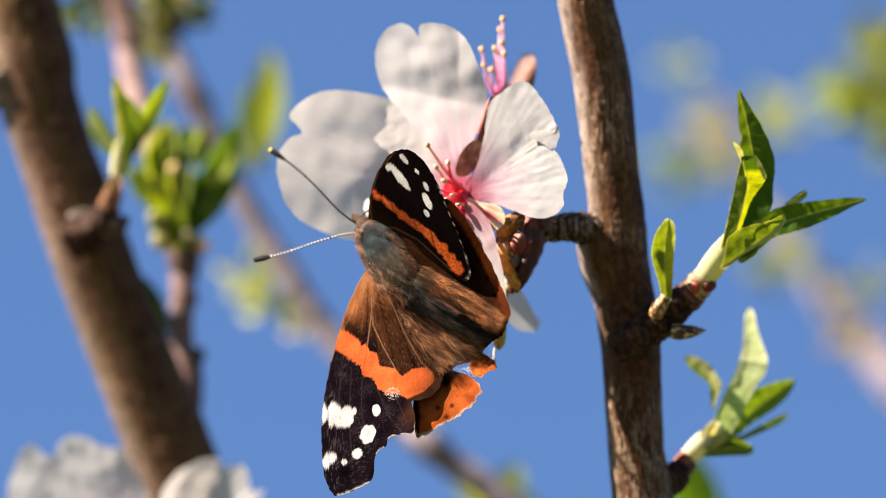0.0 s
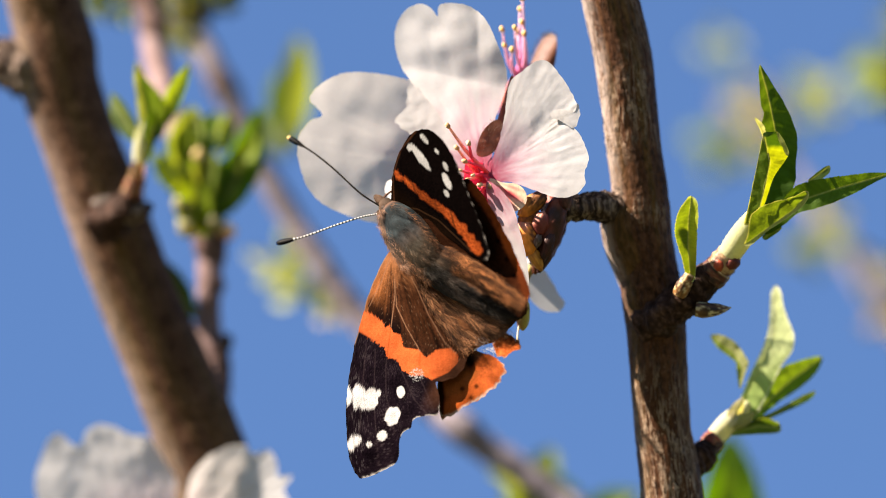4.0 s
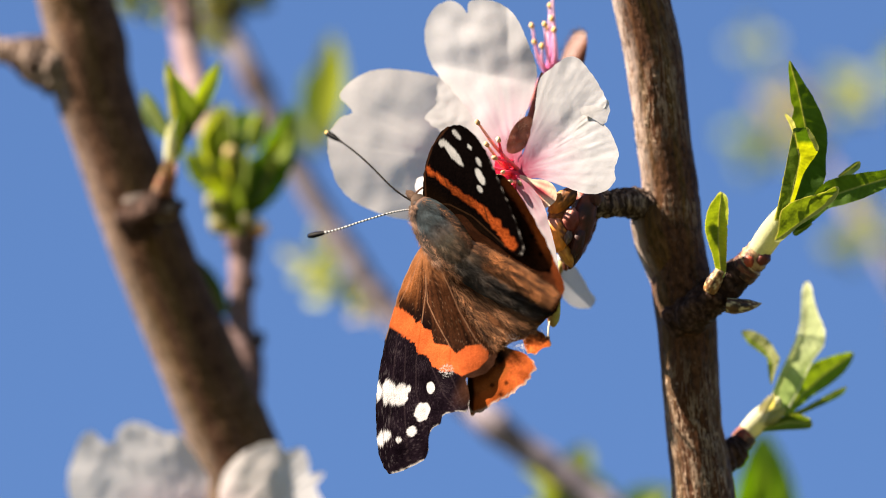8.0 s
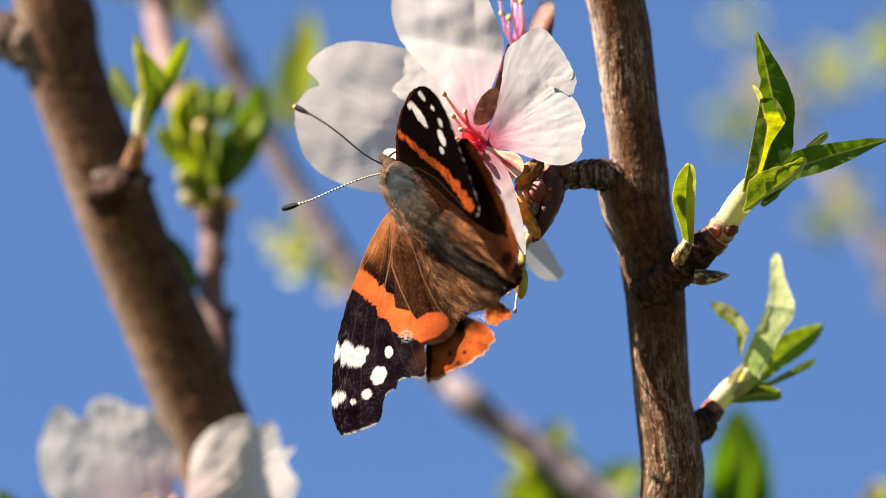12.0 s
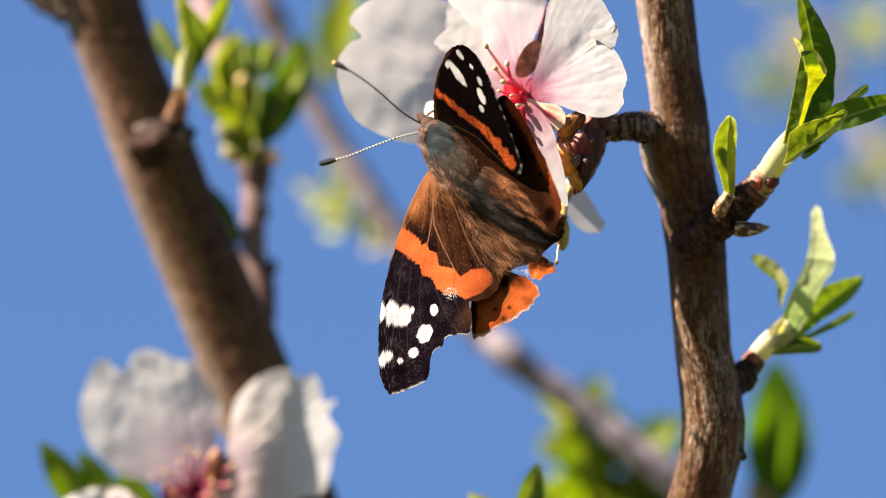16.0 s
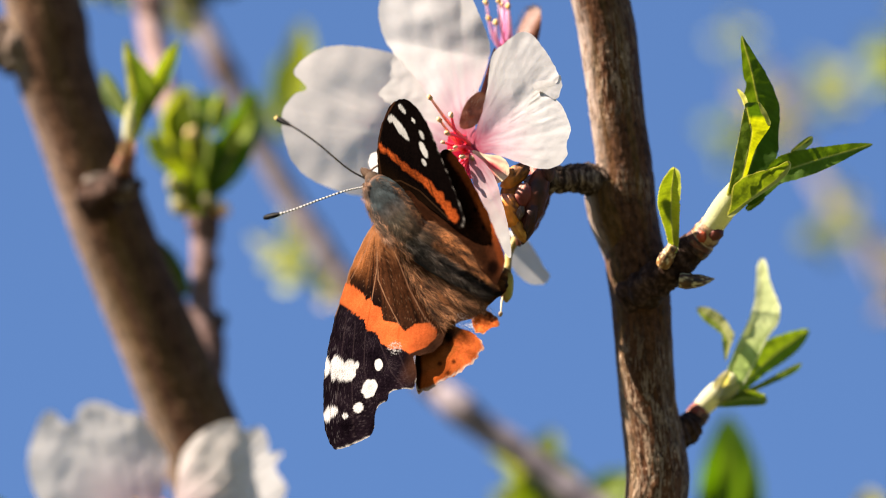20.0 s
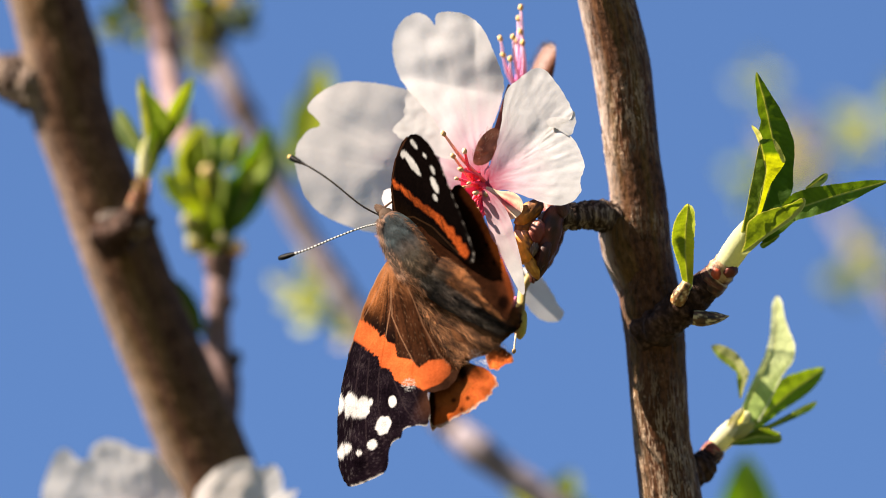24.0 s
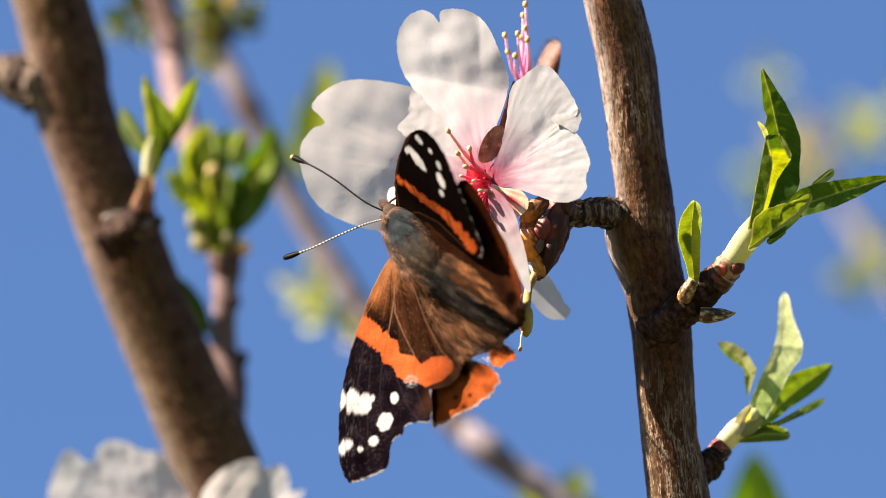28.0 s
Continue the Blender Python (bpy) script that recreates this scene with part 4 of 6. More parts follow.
def hairs(rows, tone, seed):
    """Tapered hairs: each row gives a centre line, its half width, the lean of the hair, its length and how many there are."""
    rng = random.Random(seed)
    verts, faces, tones = [], [], []
    for line, half, d0, d1, lean, length, count in rows:
        c = curve(line, 40)
        for _ in range(count):
            k = rng.random() * 38.99
            i = int(k)
            p = c[i] + (c[i + 1] - c[i]) * (k - i)
            ax = c[i + 1] - c[i]
            ax = ax / (np.linalg.norm(ax) + 1e-9)
            off = rng.uniform(-1, 1)
            q = p + np.array([-ax[1], ax[0]]) * half * off
            d = d0 + (d1 - d0) * k / 39 + 1.4 * off * off
            a = math.atan2(ax[1], ax[0]) + radians(lean) * (1 if off > 0 else -1) * abs(off) + rng.gauss(0, 0.25)
            n = length * rng.uniform(0.6, 1.25)
            x, y = math.cos(a), math.sin(a)
            w = 0.21 * rng.uniform(0.6, 1.2)
            up = rng.uniform(-0.5, 0.3)
            b = len(verts)
            verts += [S(q[0] - y * w, q[1] + x * w, d), S(q[0] + y * w, q[1] - x * w, d), S(q[0] + x * n, q[1] + y * n, d + up)]
            faces.append((b, b + 1, b + 2))
            col = tone(rng, q[0], q[1])
            tones += [col, col, tuple(z * 1.25 for z in col)]
    return verts, faces, tones


def petal_part(parent, outline, middle, base, lift, length, blush=1.0, label="", name="petal", rings=26):
    """lift(u, v): depth in mm; the blush runs out from the base over the given length, streaked along the veins."""
    def tone(u, v, r):
        du, dv = u - base[0], v - base[1]
        q = math.hypot(du, dv) / length
        a = math.atan2(dv, du)
        streak = 0.10 * noise.noise(Vector((a * 14, q * 1.2, base[0])))
        k = max(0.0, 1 - (q + streak) / 0.62) ** 1.25 * blush
        c = lerp(WHITE, PINK, k * 1.15)
        return lerp(c, ROSE, (k - 0.52) * 2.2)
    return part(name, blade(outline, middle, lift, tone, rings, 6, 2.0), M_PETAL, parent, label)


def ruffle(u, v, amp, size=55.0, seed=0.0):
    p = Vector((u / size, v / size, seed))
    return amp * (noise.noise(p) + 0.5 * noise.noise(p * 2.3))


def veins(u, v, base, amp=0.10):
    a = math.atan2(v - base[1], u - base[0])
    q = math.hypot(u - base[0], v - base[1])
    return amp * noise.noise(Vector((a * 34, q * 0.006, base[0] * 0.01))) * min(1, q / 80)


def stamen_part(parent, base, tip, bend=0.0, colour=(0.80, 0.22, 0.36), end=(0.86, 0.55, 0.66), r=2.6, head=(0.62, 0.40, 0.13), size=6.0):
    mid = tuple((x + y) / 2 for x, y in zip(base, tip))
    mid = (mid[0] + bend * (tip[1] - base[1]), mid[1] - bend * (tip[0] - base[0]), mid[2])
    f = part("stamen", tube([(*base, r * 1.2), (*mid, r), (*tip, r * 0.7)], 14, 8, tone=lambda t, a: lerp(colour, end, t)), M_STAMEN, parent)
    part("anther", ball(tip[0], tip[1], tip[2] - 0.2, size, size * 0.72, size * STEP * 800, lambda x, y, z: lerp(head, (0.30, 0.16, 0.05), 0.5 - 0.5 * z), 6, math.degrees(math.atan2(tip[1] - base[1], tip[0] - base[0])), 0.25), M_STAMEN, f)
    return f


def main_blossom():
    s = thing("almond_blossom", "open white almond blossom with a pink throat on a spur", "blossom", (900, 410, -2), "blossoms")
    b = (822, 345)
    bowl = lambda q: 0.2 + 9.2 * q - 14.8 * max(0.0, q - 0.42) ** 1.25

    def crease(u, v):
        p = (824 - u) * 0.67 + (350 - v) * 0.74
        return 0.010 * min(p, 0) + 0.0030 * max(p, 0) + 0.32 * math.exp(-(p / (17 if p > 0 else 60)) ** 2) * (1 - 0.8 * soft_step(math.hypot(u - 822, v - 345), 110, 175)) * min(1, math.hypot(u - 822, v - 345) / 130)

    petal_part(s, [(815, 350), (796, 298), (775, 258), (735, 205), (700, 180), (668, 170), (625, 162), (580, 160), (545, 172), (520, 192), (513, 208), (526, 222), (534, 236), (514, 244), (498, 262), (490, 288), (493, 322), (506, 360), (532, 390), (570, 410), (612, 423), (660, 430), (720, 425), (775, 390)],
               (650, 300), b, lambda u, v: bowl(math.hypot(u - 822, v - 345) / 330) + ruffle(u, v, 0.30, 90, 1) + veins(u, v, b, 0.015), 330, 0.9, "broad shaded white petal")
    # extra sheet tilted to the sun, in place of the broad petal's sunlit patch
    petal_part(s, [(778, 300), (762, 256), (738, 218), (700, 178), (685, 190), (686, 206), (681, 214), (684, 222), (672, 234), (662, 246), (668, 254), (676, 262), (684, 266), (697, 278), (725, 290)], (705, 248), b, lambda u, v: 0.9 - 0.019 * (u - 661) + 0.012 * (243 - v) + ruffle(u, v, 0.12, 30, 14), 330, 0.0, "sunward petal piece added for a sunlit patch", rings=14)
    petal_part(s, [(822, 350), (765, 278), (740, 235), (714, 203), (686, 170), (669, 135), (664, 100), (672, 68), (690, 48), (712, 41), (730, 50), (741, 64), (744, 45), (770, 41), (800, 49), (825, 70), (842, 105), (855, 140), (862, 175), (852, 215), (838, 255), (835, 300)],
               (768, 160), b, lambda u, v: -3.9 + 4.8 * max(0, (345 - v) / 300) - 0.023 * (u - 772) - (2.3 + 1.9 * soft_step(u, 690, 800)) * max(0, (172 - v + 0.22 * (u - 770)) / 130) ** 1.25 - 0.042 * max(0.0, u - 812) * soft_step(190 - v, 0, 120) + ruffle(u, v, 0.34, 80, 4) + veins(u, v, b, 0.02), 300, 1.0)
    petal_part(s, [(824, 350), (845, 290), (858, 235), (866, 185), (890, 162), (915, 145), (936, 148), (957, 172), (976, 202), (984, 224), (979, 236), (958, 233), (943, 237), (943, 247), (963, 254), (985, 270), (1000, 300), (1004, 320), (996, 344), (997, 365), (975, 384), (945, 386), (905, 372), (865, 358)],
               (925, 285), b, lambda u, v: -4.8 - 4.1 * max(0, (u - 822) / 170) + crease(u, v) + ruffle(u, v, 0.14, 60, 7) + veins(u, v, b, 0.055) + 0.03 * noise.noise(Vector((u * 0.10, v * 0.10, 3))) + 0.04 * noise.noise(Vector((u * 0.05 + v * 0.16, v * 0.05 - u * 0.02, 5))) * soft_step(v, 270, 350), 215, 1.05, "creased white petal with a folded edge")
    petal_part(s, [(941, 246), (938, 238), (946, 232), (958, 230), (972, 232), (985, 222), (990, 238), (986, 256), (978, 264), (968, 260), (956, 251)], (966, 243), b, lambda u, v: -8.22 - 0.021 * (u - 950) - 0.008 * (v - 243) + ruffle(u, v, 0.06, 20, 3), 215, 0.0, "curled bright lobe of the petal's edge", rings=8)
    petal_part(s, [(824, 358), (850, 372), (870, 402), (882, 446), (892, 490), (896, 540), (884, 532), (858, 480), (832, 420)], (860, 440), b, lambda u, v: -8.6 - 1.0 * (v - 350) / 180 - 0.045 * (u - 850 - 0.25 * (v - 430)) + ruffle(u, v, 0.15, 40, 9), 300, 0.9, "narrow petal seen edge on", rings=14)
    petal_part(s, [(860, 440), (872, 486), (908, 496), (932, 530), (946, 556), (957, 572), (944, 587), (915, 582), (893, 560), (872, 520)], (905, 535), (840, 380), lambda u, v: -3.0 + 9.6 * soft_step(v, 440, 512) - 0.012 * (u - 870) + ruffle(u, v, 0.05, 60, 11), 300, 0.0, "shaded greyish petal behind", rings=16)

    # added scrap facing the sun: the bright spot of the broad petal beside the head
    petal_part(s, [(646, 356), (664, 350), (674, 356), (674, 378), (660, 386), (646, 378)], (660, 368), b, lambda u, v: -2.2 - 0.05 * (u - 646) + 0.03 * (368 - v), 330, 0.0, "small sunward piece added for sunlight on the petal", rings=6)

    def cup(u, v, r):
        a = math.atan2(v - 352, u - 826)
        # red towards the middle; the sine stripes paint the stamens' shadows on the lobe
        return lerp((0.74, 0.58, 0.40), (0.50, 0.05, 0.07), (1 - r) * 1.5 + 0.35 * math.sin(a * 24) - 0.15)
    part("calyx_lobe", blade([(828, 352), (850, 358), (878, 362), (893, 378), (891, 398), (872, 410), (850, 405), (835, 390)], (855, 382), lambda u, v: -6.3 - 0.022 * (u - 828) - 0.004 * (v - 380), cup, 14), M_SCALE, s, "cream calyx lobe, red inside, with painted stamen shadow stripes")
    red = lambda u, v, r: lerp((0.42, 0.15, 0.09), (0.20, 0.05, 0.03), noise.noise(Vector((u * 0.06, v * 0.06, 2))) + 0.5)
    part("sepal", blade([(806, 306), (811, 282), (822, 262), (840, 248), (852, 252), (850, 272), (846, 292), (832, 308), (816, 313)], (830, 284), lambda u, v: -4.75 + ruffle(u, v, 0.10, 14, 2), red, 12), M_SCALE, s, "reddish brown sepal")
    down = lambda g, u, v: lerp((0.16, 0.07, 0.05), (0.52, 0.38, 0.30), g.random() ** 1.5)
    tagged(part("down", hairs([([(814, 304), (826, 274), (846, 254)], 15, -4.95, -4.95, 30, 6, 160), ([(834, 306), (846, 290), (851, 252)], 3, -4.95, -4.95, 60, 7, 160)], down, 23), M_FUR, s, "pale down on the sepal"), kind="stuff")
    part("sepal", blade([(840, 262), (851, 225), (862, 190), (870, 170), (874, 185), (865, 225), (853, 262), (845, 274)], (858, 222), lambda u, v: -3.6 + ruffle(u, v, 0.3, 20, 8), lambda u, v, r: lerp((0.10, 0.014, 0.016), (0.20, 0.05, 0.035), r), 8), M_SCALE, s, "dark red sepal between the petals")
    part("throat", blade([(790, 318), (812, 322), (830, 330), (845, 345), (848, 365), (838, 392), (818, 402), (798, 392), (786, 372), (784, 342)], (822, 355), lambda u, v: -5.0 + 1.4 * max(0, 1 - math.hypot(u - 822, v - 352) / 40), lambda u, v, r: lerp((0.46, 0.006, 0.028), (0.70, 0.035, 0.10), r), 10), M_STAMEN, s, "deep crimson throat")
    tips = [(757, 257, -10, 0.04), (793, 288, -9, 0.05), (786, 320, -9, -0.05), (812, 362, -9.5, 0.1), (830, 365, -9, 0.2), (797, 394, -9, -0.1), (772, 296, -8, 0.02), (800, 345, -9.5, 0.1), (806, 380, -9, 0.0), (840, 398, -8, 0.05), (820, 412, -8.5, 0.05), (858, 440, -7.5, -0.05), (790, 352, -9, 0.0), (778, 336, -8.5, 0.04), (815, 392, -9.5, 0.0), (846, 420, -8, 0.0)]
    for k, (u, v, d, bend) in enumerate(tips):
        a = k * 2.4
        stamen_part(s, (824 + 11 * math.cos(a), 350 + 11 * math.sin(a), -4.3), (u, v, d + 0.8), bend, (0.80, 0.020, 0.055), (0.84, 0.10, 0.18) if k % 3 else (0.9, 0.55, 0.45), 3.1, (0.86, 0.64, 0.44) if k % 2 else (0.76, 0.50, 0.28), 6.0 if k < 7 else 4.5)
    return s


def back_blossom():
    s = thing("almond_blossom", "half-hidden pink blossom with long stamens behind the white petals", "blossom", (905, 250, 9), "blossoms")
    oval = lambda x, y, z: lerp((0.42, 0.14, 0.08), (0.24, 0.06, 0.04), 0.5 - 0.5 * x)
    part("calyx", tube([(940, 405, 2, 10), (915, 330, 7, 14), (892, 240, 9, 19), (885, 180, 8, 21)], 24, 16, 0.05, tone=lambda t, a: lerp((0.22, 0.05, 0.03), (0.42, 0.10, 0.10), t)), M_SCALE, s, "reddish calyx tube")
    def copper(u, v, r):
        across = (u - 900) * 0.87 + (v - 172) * 0.5
        c = lerp((0.12, 0.050, 0.034), (0.13, 0.038, 0.015), soft_step(across, 0, 16))
        c = lerp(c, (0.08, 0.018, 0.011), soft_step(across + 8 * noise.noise(Vector((u * 0.05, v * 0.15, 2))), 16, 24))
        return lerp(c, (0.16, 0.10, 0.07), 0.6 * soft_step(r, 0.9, 1.0))
    sepal = part("sepal", blade([(898, 174), (902, 150), (910, 128), (920, 110), (930, 100), (940, 98), (948, 104), (949, 122), (945, 148), (938, 168), (918, 182)], (925, 140), lambda u, v: 6.2 + 1.1 * (((u - 905) * 0.87 + (v - 172) * 0.5 - 16) / 22) ** 2, copper, 18), M_SCALE, s, "downy copper-red sepal")
    down = lambda g, u, v: lerp((0.09, 0.05, 0.035), (0.28, 0.22, 0.18), g.random())
    tagged(part("down", hairs([([(900, 168), (908, 132), (926, 102)], 5, 6.4, 6.2, 70, 8, 260), ([(924, 103), (934, 98), (946, 102)], 4, 6.2, 6.2, 75, 8, 160)], down, 21), M_FUR, sepal, "pale down"), kind="stuff")
    part("sepal", ball(860, 215, 6.5, 10, 44, 0.8, oval, 8, 14, 0.15), M_SCALE, s)
    part("petal", blade([(868, 190), (880, 160), (897, 150), (912, 160), (905, 200), (885, 215)], (888, 182), lambda u, v: 6.5, lambda u, v, r: (0.55, 0.10, 0.20), 8), M_PETAL, s, "deep pink petal base")
    for k, (u, v, d, b) in enumerate([(890, 34, -1, -0.05), (885, 53, 0, 0.0), (853, 88, -1, 0.08), (876, 86, -2, 0.04), (888, 76, 0, -0.04), (870, 124, -1, 0.06), (857, 116, 0, 0.08), (892, 96, -1, -0.05), (880, 92, 1, 0.03)]):
        stamen_part(s, (876 + 4 * (k % 5), 178, 7), (u, v, d + 5), b, (0.72, 0.16, 0.40), (0.86, 0.60, 0.74), 2.8, (0.72, 0.46, 0.16), 6.2)
    return s


def spur_buds():
    s = thing("bud_cluster", "glossy brown bud scales at the end of the spur", "buds", (915, 445, -4))
    dusk = lambda x, y, z: 0.9 * noise.noise(Vector((x, y, z)) * 2.6)
    part("bud", tube([(952, 390, -5.9, 12), (947, 405, -6.1, 19), (940, 430, -6.3, 21), (933, 455, -6.3, 20), (925, 482, -6.3, 16), (917, 506, -6.3, 9), (913, 518, -6.3, 3)], 60, 24, 0.10, 420, 0.04, 0.0024, tone=lambda t, a: lerp((0.020, 0.005, 0.004), (0.11, 0.024, 0.012), 0.45 + noise.noise(Vector((math.cos(a) * 2, math.sin(a) * 2, t * 6))))), M_GLOSS, s, "dark maroon pointed bud")
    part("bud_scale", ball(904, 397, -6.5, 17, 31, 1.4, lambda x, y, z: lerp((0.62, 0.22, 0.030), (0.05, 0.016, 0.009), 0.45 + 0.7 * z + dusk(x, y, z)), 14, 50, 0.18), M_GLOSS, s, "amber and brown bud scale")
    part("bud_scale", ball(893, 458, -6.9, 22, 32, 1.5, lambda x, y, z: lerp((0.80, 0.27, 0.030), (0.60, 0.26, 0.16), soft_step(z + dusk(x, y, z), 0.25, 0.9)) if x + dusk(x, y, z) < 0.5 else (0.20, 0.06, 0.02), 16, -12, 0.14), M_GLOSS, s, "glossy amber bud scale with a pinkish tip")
    part("bud_scale", ball(906, 488, -6.6, 12, 29, 1.1, lambda x, y, z: lerp((0.70, 0.33, 0.05), (0.36, 0.12, 0.025), 0.5 + dusk(x, y, z)), 12, -28, 0.15), M_GLOSS, s)
    part("bud_scale", ball(918, 432, -7.3, 16, 22, 1.0, lambda x, y, z: lerp((0.16, 0.03, 0.022), (0.44, 0.18, 0.13), soft_step(-x + z, 0.2, 1.0)), 14, 12, 0.15), M_GLOSS, s)
    part("bud_scale", ball(897, 424, -6.0, 19, 25, 1.2, lambda x, y, z: lerp((0.46, 0.15, 0.025), (0.05, 0.014, 0.009), 0.5 + dusk(x, y, z)), 14, 25, 0.12), M_GLOSS, s)
    part("bud_scale", ball(912, 462, -7.6, 8, 13, 0.7, lambda x, y, z: lerp((0.20, 0.14, 0.11), (0.05, 0.02, 0.015), 0.5 + dusk(x, y, z)), 10, 20, 0.3), M_GLOSS, s)
    part("bud_scale", ball(962, 392, -6.5, 13, 17, 1.1, lambda x, y, z: lerp((0.09, 0.035, 0.035), (0.02, 0.008, 0.008), 0.5 + dusk(x, y, z)), 10, 0, 0.2), M_GLOSS, s)
    part("bud_scale", ball(930, 470, -7.5, 10, 26, 0.8, lambda x, y, z: lerp((0.07, 0.016, 0.010), (0.02, 0.006, 0.004), 0.5 + dusk(x, y, z)), 10, 18, 0.25), M_GLOSS, s)
    g = thing("young_fruit_bud", "small olive-green bud hanging below the butterfly's wing", "bud", (884, 595, -4))
    part("bud", ball(884, 590, -4, 13, 30, 0.9, lambda x, y, z: lerp((0.34, 0.30, 0.05), (0.22, 0.08, 0.03), 0.5 - 0.6 * x), 10, 4, 0.1), M_SCALE, g)
    stamen_part(g, (876, 545, -4), (862, 610, -6), 0.02, (0.75, 0.2, 0.42), (0.85, 0.5, 0.62), 3.2, (0.6, 0.4, 0.2), 3)
    stamen_part(g, (884, 590, -4), (873, 640, -5), -0.05, (0.7, 0.55, 0.35), (0.7, 0.6, 0.4), 1.6, (0.30, 0.24, 0.18), 5)
    part("stem", tube([(884, 566, -3, 8), (888, 530, 0, 7), (905, 500, 0.5, 8), (915, 470, 0, 8)], 14, 10, 0.05, tone=lambda t, a: (0.30, 0.22, 0.06)), M_SCALE, g)
    return s


def lower_blossom():
    s = thing("almond_blossom", "large ruffled white almond blossom low beside the thick branch", "blossom", (215, 1050, 46), "blossoms")
    b = (220, 1020)
    petal_part(s, [(225, 1005), (250, 945), (262, 885), (258, 862), (232, 822), (212, 795), (185, 792), (152, 776), (125, 772), (104, 786), (97, 806), (78, 806), (58, 787), (36, 802), (14, 868), (22, 925), (50, 966), (85, 992), (140, 1008), (190, 1015)],
               (140, 890), b, lambda u, v: 42 + 2.7 * math.hypot(u - 220, v - 1020) / 260 + ruffle(u, v, 0.13, 34, 22) * soft_step(math.hypot(u - 220, v - 1020), 90, 230) + ruffle(u, v, 0.34, 105, 21) * min(1, max(0, (1020 - v) / 160)) + veins(u, v, b, 0.13) - 1.5, 300, 0.65, "large ruffled petal")
    petal_part(s, [(235, 1015), (262, 985), (276, 940), (283, 890), (292, 860), (332, 824), (382, 811), (398, 828), (425, 822), (440, 842), (443, 868), (468, 868), (452, 894), (473, 930), (462, 958), (444, 1030), (405, 1040), (375, 1055), (300, 1060), (250, 1045)],
               (365, 940), b, lambda u, v: 37.5 + 2.2 * math.sin(math.pi * min(1.2, max(0.0, (u - 258 - 0.25 * (940 - v)) / 205))) + ruffle(u, v, 0.13, 32, 26) * soft_step(math.hypot(u - 220, v - 1020), 70, 190) + ruffle(u, v, 0.34, 90, 25) * min(1, math.hypot(u - 220, v - 1020) / 160) + veins(u, v, b, 0.13), 300, 0.65, "ruffled sunlit petal")
    petal_part(s, [(205, 1040), (140, 1062), (105, 1030), (70, 1015), (20, 1020), (-25, 1042), (-50, 1090), (-20, 1150), (60, 1170), (150, 1130), (205, 1070)], (70, 1085), b, lambda u, v: 42 - 4 * (220 - u) / 260 + ruffle(u, v, 1.8, 45, 31), 300, 1.0)
    petal_part(s, [(225, 1040), (180, 1110), (165, 1190), (200, 1260), (270, 1280), (330, 1240), (340, 1160), (290, 1080), (245, 1040)], (250, 1150), b, lambda u, v: 42 - 5 * (v - 1020) / 260 + ruffle(u, v, 1.8, 45, 35), 300, 1.0)
    part("throat", blade([(160, 1010), (200, 985), (240, 985), (275, 1005), (280, 1045), (240, 1075), (180, 1070), (155, 1040)], (218, 1025), lambda u, v: 43 - 0.5 * math.hypot(u - 218, v - 1025) / 60, lambda u, v, r: lerp((0.12, 0.006, 0.015), (0.32, 0.025, 0.09), r), 10), M_STAMEN, s, "dark crimson throat")
    part("sepal", ball(252, 985, 38, 17, 38, 1.2, lambda x, y, z: lerp((0.22, 0.07, 0.03), (0.10, 0.03, 0.015), 0.5 - 0.5 * z), 12, 8, 0.25), M_SCALE, s, "brown sepal")
    rng = random.Random(5)
    for k in range(18):
        a, q = k * 2.4, 30 + 50 * rng.random()
        stamen_part(s, (218, 1025, 42), (218 + q * math.cos(a), 1025 - 10 + q * math.sin(a) * 0.8, 36 - 3 * rng.random()), 0.05, (0.20, 0.010, 0.035), (0.36, 0.07, 0.14), 3.0, (0.50, 0.32, 0.15), 5.5)
    part("stem", tube([(220, 1040, 46, 16), (240, 1080, 50, 18), (290, 1110, 56, 20), (400, 1080, 56, 22)], 20, 12, 0.05, tone=lambda t, a: lerp((0.30, 0.20, 0.05), (0.2, 0.1, 0.05), t)), M_SCALE, s, "short flower stalk")
    leaf_group("small green leaves beside the low blossom", (150, 1075, 48), [((36, 1075, 47), (-60, 930, 46), 64, (0.17, 0.29, 0.01), 0), ((88, 1080, 49), (8, 946, 49), 60, (0.14, 0.26, 0.01), 0), ((150, 1075, 49), (76, 988, 50), 58, (0.22, 0.35, 0.01), 0), ((120, 1090, 49), (50, 1010, 47), 46, (0.20, 0.28, 0.02), 20)], "low leaves")
    return s


main_blossom(), back_blossom(), spur_buds(), lower_blossom()

# ---- the butterfly ----
M_THORAX = attr_mat("thorax_shell", 0.0, 0.75, 0.4, 2600, (1, 1, 1), 0.00004, 0.03)
BLACK, FLAME, CHALK = (0.0012, 0.0008, 0.0008), (0.62, 0.132, 0.036), (0.62, 0.595, 0.59)


def spot(u, v, cu, cv, ru, rv, turn):
    ca, sa = math.cos(radians(turn)), math.sin(radians(turn))
    a, b = (u - cu) * ca + (v - cv) * sa, (v - cv) * ca - (u - cu) * sa
    return math.hypot(a / ru, b / rv) + 0.22 * noise.noise(Vector((u * 0.12, v * 0.12, cu)))


def soft(x, lo, hi):
    t = min(1, max(0, (x - lo) / (hi - lo)))
    return t * t * (3 - 2 * t)


